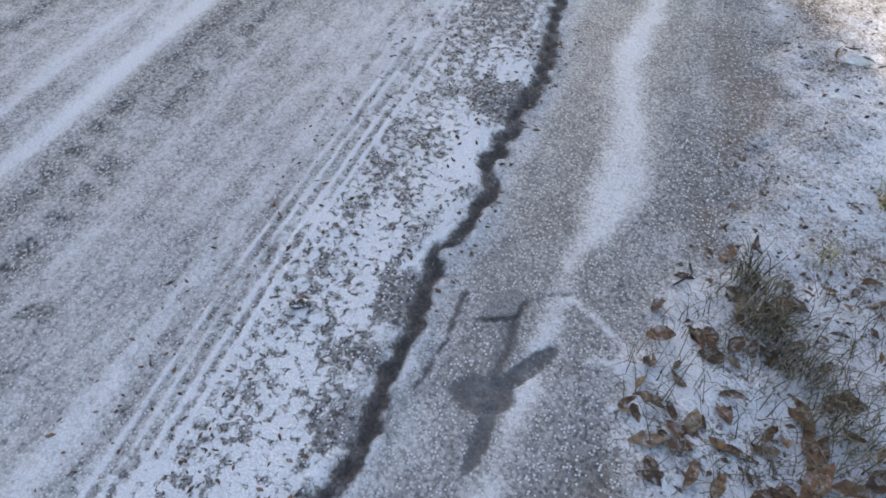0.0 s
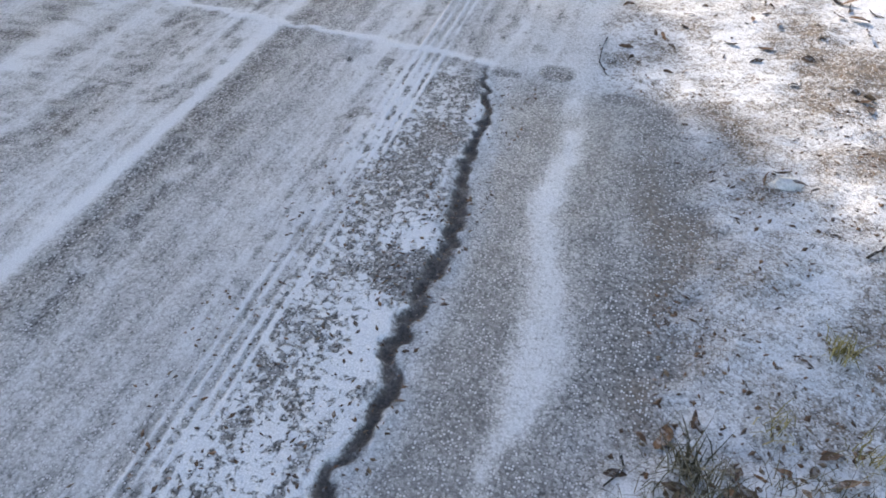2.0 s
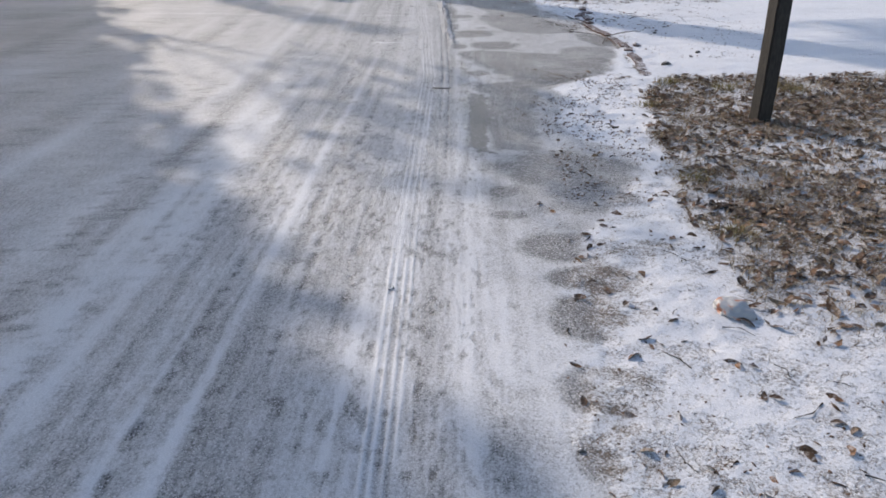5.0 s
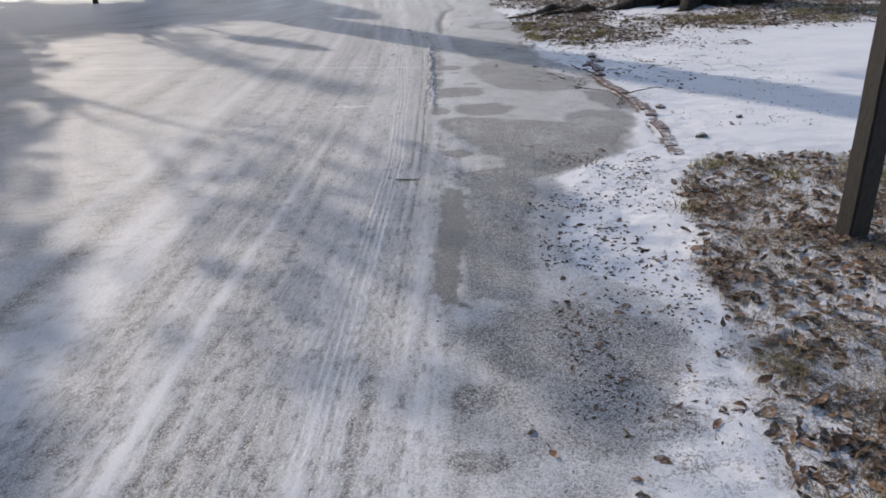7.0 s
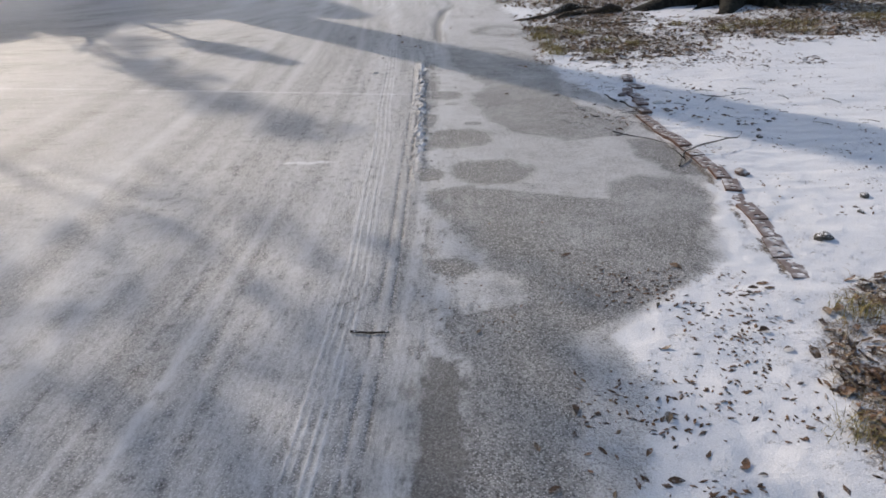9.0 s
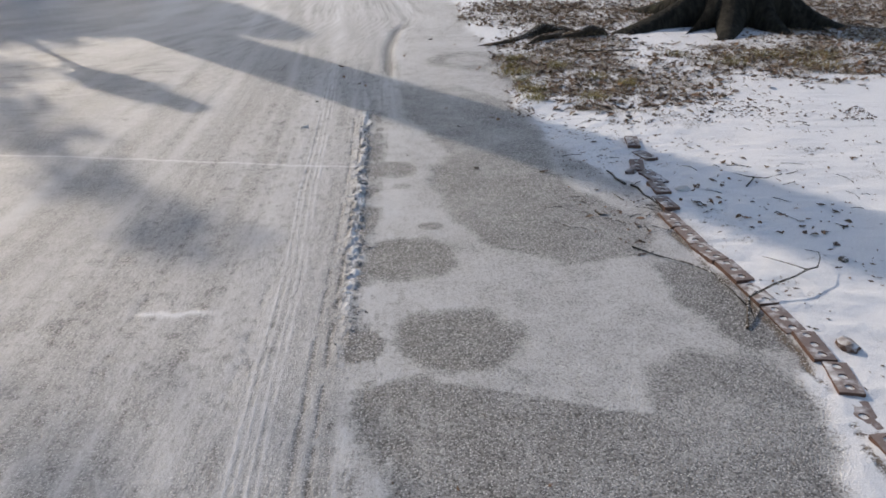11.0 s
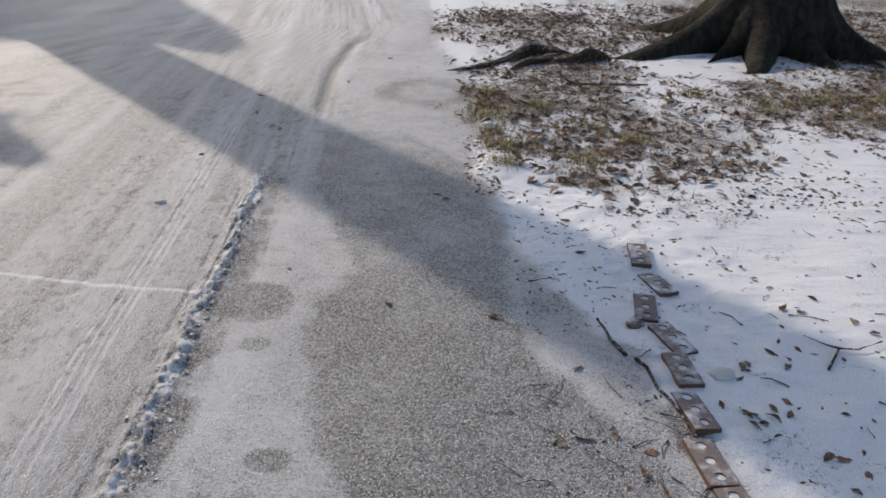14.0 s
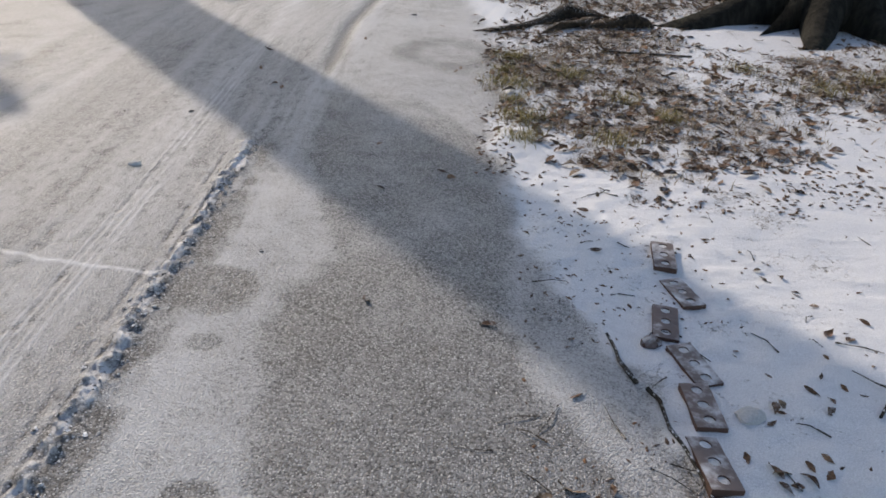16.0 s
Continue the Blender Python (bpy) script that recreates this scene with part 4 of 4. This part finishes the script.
for x, y, r in ((-0.69, 5.36, 0.017), (-1.21, 15.08, 0.018), (-1.01, 15.43, 0.010), (-1.58, 15.0, 0.012), (-0.89, 3.07, 0.015), (-0.34, 13.49, 0.012), (0.24, 3.97, 0.022), (0.0, 4.3, 0.014), (-0.3, 7.1, 0.008)):
    fragment("pebble", "small dark pebble on the frosted road", "pebble", x, y, r, STONE, x * 700, 0.5)


fragment("snow_clod", "rounded lump of snow with a leaf beside the bricks", "snow", 1.38, 12.70, 0.05, SNOW, 30, 0.4)
fragment("soil_clump", "dark clump of soil and leaf on the frosted tarmac", "soil clump", -0.45, 1.16, 0.020, STONE, 40, 0.6)
fragment("snow_clod", "flat clod of frozen snow on the road", "snow", -1.19, 14.25, 0.035, SNOW, 10, 0.4)


# ---- ridge of frozen slush beside the wheel tracks ----
ridge = thing("snow_ridge", "low ridge of frozen slush clods along the tarmac edge", "snow ridge")
rng = random.Random(33)
clods = []
for k in range(8):
    bm = lump(rng, 1.0, rng.uniform(0.6, 1.3), rng.uniform(0.5, 0.9), 0.45, 2)
    me = bpy.data.meshes.new("clod")
    bm.to_mesh(me)
    bm.free()
    me.materials.append(SNOW if k % 4 == 0 else DIRTY)
    clods.append(me)
for i in range(298):
    y = 10.55 + 4.22 * rng.random() ** 0.75
    grow = min(1.0, max(0.25, (y - 10.3) / 1.6))
    x = float(np.interp(y, GRID[1], GRID[2])) + 0.028 + rng.gauss(0, 0.035) + max(0.0, rng.gauss(0, 0.03))
    s = (0.0035 + 0.0085 * rng.random() ** 2) * (0.5 + 0.6 * grow)
    o = new("clod", clods[rng.randrange(8)])
    o.parent = ridge
    s *= 0.6
    o.location = grounded(x, y, s * 0.22)
    o.scale = (s * rng.uniform(0.8, 1.3), s * rng.uniform(0.8, 1.5), s)
    o.rotation_euler = (rng.uniform(-0.3, 0.3), rng.uniform(-0.3, 0.3), rng.uniform(0, 6.28))


# ---- fallen leaves ----
def leaf_shape(rng, size):
    """Points and faces of one curled dead leaf."""
    rows = [(0.0, 0.05), (0.18, 0.24), (0.42, 0.34), (0.66, 0.27), (0.86, 0.13), (1.0, 0.02)]
    curl, fold, twist = rng.uniform(-0.6, 0.8), rng.uniform(0.05, 0.6), rng.uniform(-0.5, 0.5)
    wide = rng.uniform(0.4, 0.9)
    vs, fs = [], []
    for t, w in rows:
        w = w * wide * (1 + rng.uniform(-0.25, 0.25))
        z = curl * (t - 0.5) ** 2
        for s in (-1, 0, 1):
            vs.append(Vector(((t - 0.5), s * w + twist * (t - 0.5) * 0.4, z + abs(s) * w * fold + s * twist * t * 0.15)) * size)
    for i in range(len(rows) - 1):
        for s in (0, 1):
            a = i * 3 + s
            fs.append((a, a + 1, a + 4, a + 3))
    low = min(v.z for v in vs)
    return [v - Vector((0, 0, low)) for v in vs], fs


def single_leaf(x, y, size, turn, seed, label, tip=0.0):
    r = random.Random(seed)
    vs, fs = leaf_shape(r, size)
    o = meshed("fallen_leaf", raw("fallen_leaf", vs, fs), LEAF)
    o.matrix_world = pose(x, y, ground_z(x, y) + 0.001, r.uniform(-10, 10) + tip, r.uniform(-10, 10), turn)
    return tagged(o, label, "leaf", "fallen leaves on the snow")


rng = random.Random(44)
for x, y, s in ((0.40, 1.44, 0.075), (0.70, 1.40, 0.09), (0.62, 1.34, 0.10), (0.66, 1.26, 0.10), (0.41, 1.72, 0.06), (0.33, 1.61, 0.05), (0.28, 1.23, 0.05), (-0.45, 1.18, 0.035), (0.29, 1.50, 0.045), (0.72, 1.20, 0.09), (0.50, 1.20, 0.07), (0.43, 1.12, 0.08), (0.60, 1.12, 0.08), (0.37, 1.32, 0.05), (0.56, 1.26, 0.07), (0.80, 1.46, 0.08), (0.84, 1.62, 0.09), (0.36, 1.10, 0.06), (0.48, 1.04, 0.08), (0.75, 1.78, 0.06)):
    single_leaf(x, y, s, rng.uniform(0, 360), int(x * 999 + y * 77), "curled brown dead leaf on snowy ground")
for x, y, s, t in ((0.41, 1.45, 0.075, 95), (0.60, 1.14, 0.11, 20), (0.66, 1.20, 0.12, 70), (0.71, 1.13, 0.10, 140), (0.64, 1.27, 0.10, 110), (0.78, 1.25, 0.11, 50), (0.40, 1.20, 0.09, 160), (0.34, 1.16, 0.08, 30), (0.85, 1.52, 0.12, 100), (0.90, 1.40, 0.11, 10), (0.42, 1.74, 0.07, 80)):
    single_leaf(x, y, s, t, int(s * 9000 + t), "broad flat brown leaf pressed into thin snow")
spots = []
for i in range(125):
    spots.append((rng.uniform(0.02, 0.95) + 0.1 * rng.random(), rng.uniform(3.2, 6.4), rng.uniform(0.028, 0.065)))
for cx, cy, n, r in ((1.44, 12.50, 7, 0.06), (1.42, 12.40, 4, 0.04), (1.79, 12.29, 12, 0.13), (1.65, 12.22, 4, 0.06), (1.72, 12.85, 5, 0.07), (1.48, 12.77, 4, 0.03), (1.95, 12.15, 8, 0.12), (1.9, 13.3, 6, 0.1), (0.5, 8.3, 16, 0.22), (0.75, 7.8, 18, 0.2), (0.95, 12.15, 8, 0.18), (0.75, 9.2, 10, 0.3), (0.3, 7.25, 6, 0.1), (1.2, 14.2, 12, 0.3), (1.7, 14.6, 12, 0.35), (2.4, 12.6, 12, 0.4), (2.2, 13.4, 10, 0.4), (1.15, 9.3, 8, 0.12)):
    for k in range(n):
        spots.append((cx + rng.gauss(0, r), cy + rng.gauss(0, r), rng.uniform(0.03, 0.065)))
for x, y in ((-1.08, 16.1), (-1.17, 16.63), (-0.82, 15.68), (-0.04, 14.79), (0.33, 14.46), (0.04, 14.20), (0.58, 13.10), (0.13, 13.19), (0.81, 12.35), (-0.74, 19.3), (0.1, 17.9), (-0.2, 18.3), (0.38, 14.39), (-0.89, 15.74), (-0.5, 17.2)):
    spots.append((x, y, rng.uniform(0.05, 0.08)))
for x, y, s in spots:
    single_leaf(x, y, s, rng.uniform(0, 360), int(x * 7919 + y * 104729) % 99991, "small dark dead leaf frozen onto the snow", rng.choice((0, 0, 30) if y > 7 else (10, 35, 55)))


def scatter_leaves(name, label, area, count, seed, lo, hi):
    r = random.Random(seed)
    pts = []
    while len(pts) < count:
        n = 4000
        x = np.array([r.uniform(area[0], area[1]) for _ in range(n)])
        y = np.array([r.uniform(area[2], area[3]) for _ in range(n)])
        keep = litter(x, y) * (0.35 + 1.1 * fbm(x, y, 3.0, 121, 2)) > np.array([r.random() for _ in range(n)])
        z = heights(x, y)
        pts += [p for p, k in zip(zip(x, y, z), keep) if k]
    vs, fs = [], []
    for x, y, z in pts[:count]:
        a, b = leaf_shape(r, r.uniform(lo, hi))
        m = pose(x, y, z + r.uniform(0, 0.012), r.uniform(-25, 25), r.uniform(-25, 25), r.uniform(0, 360))
        k = len(vs)
        vs += [m @ v for v in a]
        fs += [tuple(q + k for q in f) for f in b]
    o = meshed(name, raw(name, vs, fs), LEAF)
    return tagged(o, label, "leaves", kind="stuff")


scatter_leaves("leaf_litter", "brown dead leaves strewn over the dry lawn", (0.6, 3.4, 2.7, 9.6), 4200, 51, 0.035, 0.085)
scatter_leaves("leaf_litter", "brown dead leaves strewn below the old tree", (0.2, 8.5, 14.4, 23), 11000, 52, 0.04, 0.10)
scatter_leaves("leaf_litter", "curled brown leaves beside the frozen gutter", (0.25, 1.1, 0.6, 1.9), 105, 53, 0.025, 0.065)


# ---- grass ----
def blades(name, label, mat, pts, seed, lo, hi, lean, width):
    r = random.Random(seed)
    vs, fs = [], []
    for x, y, z in pts:
        a, h = r.uniform(0, 6.283), r.uniform(lo, hi)
        l = h * r.uniform(*lean)
        d = Vector((math.cos(a), math.sin(a), 0))
        s = Vector((-d.y, d.x, 0)) * width * r.uniform(0.6, 1.3)
        b = Vector((x, y, z - 0.004))
        mid = b + d * l * 0.4 + Vector((0, 0, h * 0.62))
        tip = b + d * l * 1.2 + Vector((0, 0, h * r.uniform(0.45, 1.0)))
        k = len(vs)
        vs += [b - s, b + s, mid + s * 0.7, mid - s * 0.7, tip]
        fs += [(k, k + 1, k + 2, k + 3), (k + 3, k + 2, k + 4)]
    o = meshed(name, raw(name, vs, fs), mat, None, "", False)
    return tagged(o, label, "grass", kind="stuff")


def lawn_points(area, count, seed, cut=0.5):
    g = np.random.default_rng(seed)
    x, y = g.uniform(area[0], area[1], count), g.uniform(area[2], area[3], count)
    keep = litter(x, y) * (0.2 + 1.5 * fbm(x, y, 2.2, 131, 3)) > cut + 0.5 * g.random(count)
    x, y = x[keep], y[keep]
    return list(zip(x, y, heights(x, y)))


blades("dry_grass", "matted straw-coloured lawn grass", DRY, lawn_points((0.6, 3.6, 2.7, 9.7), 60000, 61, 0.12), 62, 0.015, 0.05, (0.6, 1.8), 0.0016)
blades("dry_grass", "matted dry lawn grass under the tree", DRY, lawn_points((0.2, 9.0, 14.4, 24.5), 62000, 63, 0.12), 64, 0.02, 0.06, (0.6, 1.6), 0.0022)
blades("dry_grass", "dull grass stems beside the frozen gutter", SEDGE, lawn_points((0.25, 1.1, 0.6, 1.9), 4600, 65, 0.25), 66, 0.02, 0.07, (0.6, 1.8), 0.0011)


def tuft(x, y, r, n, h, mat, label, seed):
    q = random.Random(seed)
    pts = []
    for i in range(n):
        px, py = x + q.gauss(0, r * 0.5), y + q.gauss(0, r * 0.5)
        pts.append((px, py, ground_z(x, y)))
    o = blades("grass_tuft", label, mat, pts, seed + 1, h * 0.5, h, (0.2, 1.3), 0.0015 if h < 0.08 else 0.002)
    return tagged(o, label, "grass", "grass tufts")


for i, (x, y, r, n, h) in enumerate(((0.78, 2.07, 0.035, 70, 0.06), (0.64, 1.80, 0.04, 40, 0.05), (0.83, 1.80, 0.05, 50, 0.06))):
    tuft(x, y, r, n, h, GREEN, "frost-tipped green grass tuft in thin snow", 300 + i)
for i, (x, y, r, n, h) in enumerate(((0.52, 1.55, 0.07, 160, 0.08), (0.60, 1.45, 0.08, 180, 0.07), (0.70, 1.34, 0.08, 160, 0.07), (0.47, 1.65, 0.05, 80, 0.09))):
    tuft(x, y, r, n, h, SEDGE, "wiry dull olive grass tuft", 320 + i)
for i, (x, y, r, n, h) in enumerate(((0.74, 16.9, 0.15, 200, 0.09), (0.70, 16.1, 0.17, 240, 0.09), (0.76, 15.4, 0.16, 220, 0.09), (0.68, 16.5, 0.10, 130, 0.08), (0.72, 15.75, 0.10, 130, 0.08), (1.3, 15.1, 0.15, 180, 0.08), (1.5, 16.0, 0.14, 150, 0.08), (5.2, 17.2, 0.3, 260, 0.13), (5.9, 17.6, 0.35, 300, 0.13), (6.6, 17.2, 0.35, 300, 0.13), (5.4, 16.4, 0.3, 260, 0.12), (0.75, 15.0, 0.12, 160, 0.10), (1.15, 16.5, 0.14, 160, 0.11), (1.72, 15.6, 0.12, 140, 0.10), (3.1, 16.6, 0.25, 220, 0.09), (3.6, 16.9, 0.25, 240, 0.09), (4.2, 17.0, 0.3, 260, 0.09), (3.9, 16.3, 0.3, 240, 0.09), (2.6, 17.0, 0.2, 140, 0.1), (1.45, 9.2, 0.1, 120, 0.08), (1.9, 9.0, 0.15, 160, 0.08), (2.4, 8.9, 0.2, 200, 0.08), (1.1, 8.4, 0.1, 120, 0.07), (1.0, 6.7, 0.1, 120, 0.07), (1.0, 5.9, 0.1, 100, 0.07))):
    tuft(x, y, r, n, h, GREEN, "yellow-green grass tuft among dead leaves", 340 + i)


# ---- twigs and sticks ----
def stick(label, pts, r0, r1, seed, forks=()):
    rng = random.Random(seed)
    top = thing("twig", label, "twig", (0, 0, 0), "twigs on the ground")
    ps = [grounded(x, y, z) for x, y, z in pts]
    top.location = ps[0]
    bm = bmesh.new()
    n = len(ps) - 1
    tube(bm, [p - ps[0] for p in ps], [r0 + (r1 - r0) * i / n for i in range(n + 1)], 7, rng, 0.15)
    part("stem", bm, TWIG, top)
    for f in forks:
        qs = [grounded(x, y, z) - ps[0] for x, y, z in f]
        bm = bmesh.new()
        tube(bm, qs, [r1 * 1.1 + (0.0012 - r1 * 1.1) * i / (len(qs) - 1) for i in range(len(qs))], 6, rng, 0.12)
        part("side_shoot", bm, TWIG, top)
    return top


stick("forked dark stick lying across the brick edging", [(1.17, 11.08, 0.006), (1.20, 11.16, 0.02), (1.25, 11.29, 0.038), (1.38, 11.36, 0.045), (1.51, 11.43, 0.06), (1.60, 11.50, 0.06)], 0.0065, 0.0045, 71,
      [((1.60, 11.50, 0.06), (1.68, 11.56, 0.05), (1.74, 11.66, 0.05), (1.77, 11.74, 0.045), (1.73, 11.80, 0.03)), ((1.60, 11.50, 0.06), (1.575, 11.60, 0.04), (1.50, 11.76, 0.012)), ((1.25, 11.29, 0.04), (1.23, 11.2, 0.02), (1.22, 11.12, 0.01))])
stick("long thin stick on the frozen shoulder by the bricks", [(0.88, 11.90, 0.006), (0.99, 11.78, 0.008), (1.10, 11.70, 0.010), (1.19, 11.58, 0.012), (1.22, 11.40, 0.012), (1.24, 11.25, 0.008)], 0.0045, 0.004, 72)
stick("dark broken stick in thin snow", [(1.00, 13.10, 0.006), (1.015, 13.0, 0.008), (1.02, 12.94, 0.008), (1.06, 12.83, 0.006)], 0.005, 0.008, 73)
stick("dark bent stick beside the bricks", [(1.09, 12.80, 0.01), (1.115, 12.74, 0.012), (1.12, 12.61, 0.01), (1.145, 12.53, 0.01), (1.18, 12.40, 0.008), (1.20, 12.25, 0.006)], 0.008, 0.004, 74)
stick("forked twig on the snowy lawn", [(2.10, 12.95, 0.012), (1.98, 12.90, 0.012), (1.90, 12.89, 0.012), (1.80, 12.76, 0.006)], 0.0035, 0.005, 75, [((1.90, 12.89, 0.012), (1.86, 12.92, 0.01), (1.80, 12.98, 0.005))])
stick("pale thin twig at the verge", [(0.02, 3.50, 0.006), (0.015, 3.40, 0.010), (0.02, 3.30, 0.008), (0.06, 3.22, 0.004)], 0.0035, 0.002, 76)
stick("short stick lying on the tyre tracks", [(-0.66, 9.03, 0.008), (-0.58, 9.02, 0.010), (-0.50, 9.03, 0.006)], 0.0055, 0.004, 77)
stick("thin curved twig in the icy gutter", [(0.335, 1.66, 0.004), (0.345, 1.63, 0.006), (0.33, 1.60, 0.006), (0.31, 1.575, 0.003)], 0.003, 0.002, 78)
stick("grey stick across dry leaves by the roots", [(1.5, 17.35, 0.012), (1.9, 17.36, 0.015), (2.25, 17.33, 0.008)], 0.012, 0.008, 79)
stick("thin stick poking from the snowy verge", [(0.86, 2.42, 0.004), (0.94, 2.50, 0.03), (1.03, 2.60, 0.05)], 0.004, 0.002, 80)
rng = random.Random(81)
for i in range(70):
    if i < 28:
        x, y = rng.uniform(1.35, 2.9), rng.uniform(11.7, 14.2)
    elif i < 44:
        x, y = rng.uniform(0.75, 1.3), rng.uniform(11.6, 14.4)
    elif i < 56:
        x, y = rng.uniform(0.1, 1.0), rng.uniform(3.3, 6.0)
    else:
        x, y = rng.uniform(0.6, 1.15), rng.uniform(12.1, 12.7)
    a, l = rng.uniform(0, 6.28), rng.uniform(0.05, 0.16)
    mid = (x + math.cos(a) * l * 0.5 + rng.uniform(-0.015, 0.015), y + math.sin(a) * l * 0.5 + rng.uniform(-0.015, 0.015), rng.uniform(0.004, 0.014))
    stick("small dark twig lying on the snow", [(x, y, 0.003), mid, (x + math.cos(a) * l, y + math.sin(a) * l, 0.003)], rng.uniform(0.002, 0.0035), 0.0012, 800 + i)


# ---- litter and ice at the verge ----
def crumple(name, label, cat, x, y, rx, ry, rz, mat, seed, turn):
    off = Vector((seed, seed * 2, 5))
    bm = bmesh.new()
    bmesh.ops.create_icosphere(bm, subdivisions=4, radius=1.0)
    for v in bm.verts:
        k = 1 + 0.35 * noise.noise(v.co * 2 + off) + 0.22 * abs(noise.noise(v.co * 5 + off))
        v.co = Vector((v.co.x * rx * k, v.co.y * ry * k, max(v.co.z, -0.1) * rz * k))
    o = part(name, bm, mat)
    o.location, o.rotation_euler = grounded(x, y, 0.002), (0, 0, radians(turn))
    return tagged(o, label, cat)


crumple("plastic_wrapper", "crumpled clear plastic wrapper with an orange print", "litter", 0.74, 5.17, 0.085, 0.060, 0.045, PLASTIC, 3, -35)
crumple("snow_lump", "frozen lump of snow caught on dead leaves", "snow lump", 0.665, 2.70, 0.042, 0.028, 0.012, SNOW, 8, 25)
for dx, dy, s, t in ((-0.05, 0.05, 0.05, 110), (-0.01, 0.02, 0.06, 200), (0.04, -0.005, 0.045, 10), (-0.06, -0.02, 0.055, 70), (0.08, -0.03, 0.03, 30)):
    single_leaf(0.66 + dx, 2.70 + dy, s, t, int(s * 5000 + t), "dark dead leaf frozen into a snow lump", 40).location.z += 0.018
for dx, dy, s, t in ((0.06, -0.05, 0.08, 100), (0.10, 0.02, 0.08, 20), (0.02, -0.09, 0.09, 140), (0.16, -0.02, 0.07, 60), (0.13, -0.12, 0.10, 130)):
    single_leaf(0.74 + dx, 5.17 + dy, s, t, int(s * 5000 + t), "curled brown dead leaf beside a crumpled wrapper", 10)


def ice_plate(x, y, outline, turn, tilt):
    bm = bmesh.new()
    a = [bm.verts.new((px, py, 0.006)) for px, py in outline]
    b = [bm.verts.new((px * 1.02, py * 1.02, 0)) for px, py in outline]
    bm.faces.new(a)
    bm.faces.new(b[::-1])
    for k in range(len(a)):
        j = (k + 1) % len(a)
        bm.faces.new((b[k], b[j], a[j], a[k]))
    o = part("ice_plate", bm, ICE, None, "", False)
    o.matrix_world = pose(x, y, ground_z(x, y) + 0.012, tilt, -6, turn)
    return tagged(o, "thin broken plate of grey ice tilted in the gutter", "ice")


ice_plate(-0.033, 1.352, [(-0.030, -0.048), (0.0, -0.032), (0.032, -0.012), (0.030, 0.018), (0.018, 0.046), (-0.012, 0.034), (-0.030, 0.020), (-0.036, -0.012)], 0, 6)


# ---- crumbs of soil, bark and leaf over the thin snow ----
def crumbs(name, label, areas, seed):
    r = random.Random(seed)
    vs, fs = [], []
    for x0, x1, y0, y1, n, lo, hi in areas:
        xs = np.array([r.uniform(x0, x1) for _ in range(n * 3)])
        yy = np.array([r.uniform(y0, y1) for _ in range(n * 3)])
        keep = fbm(xs, yy, 3.5, 141, 3) > np.array([r.uniform(0.38, 0.66) for _ in range(n * 3)])
        zz = heights(xs, yy)
        for x, y, z in [q for q, k in zip(zip(xs, yy, zz), keep) if k][:n]:
            s = r.uniform(lo, hi)
            m = pose(x, y, z + s * 0.1, r.uniform(-20, 20), r.uniform(-20, 20), r.uniform(0, 360))
            k = len(vs)
            l, w, h = s * r.uniform(0.8, 1.8), s * r.uniform(0.4, 0.8), s * r.uniform(0.2, 0.5)
            vs += [m @ Vector(q) for q in ((-l, 0, 0), (-l * 0.2, -w, 0), (l, r.uniform(-w, w) * 0.5, 0), (l * 0.1, w, 0), (0, 0, h))]
            fs += [(k, k + 1, k + 4), (k + 1, k + 2, k + 4), (k + 2, k + 3, k + 4), (k + 3, k, k + 4)]
    o = meshed(name, raw(name, vs, fs), LEAF, None, "", False)
    return tagged(o, label, "debris", kind="stuff")


crumbs("verge_debris", "dark crumbs of bark and leaf on thin snow", [
    (0.0, 1.2, 3.1, 6.5, 330, 0.004, 0.010), (0.2, 1.1, 6.4, 9.6, 1300, 0.005, 0.014), (0.35, 1.1, 1.7, 3.2, 500, 0.004, 0.010),
    (0.3, 0.9, 0.7, 1.8, 260, 0.004, 0.010), (1.35, 3.2, 10.2, 14.6, 500, 0.005, 0.014), (0.5, 3.5, 14.2, 17.8, 2200, 0.008, 0.020),
    (0.7, 1.3, 11.9, 14.2, 260, 0.004, 0.012), (-0.75, -0.25, 0.6, 3.0, 420, 0.003, 0.008), (-0.34, -0.15, 0.6, 3.1, 300, 0.003, 0.009), (-0.4, 0.6, 9.0, 10.2, 120, 0.004, 0.010)], 90)
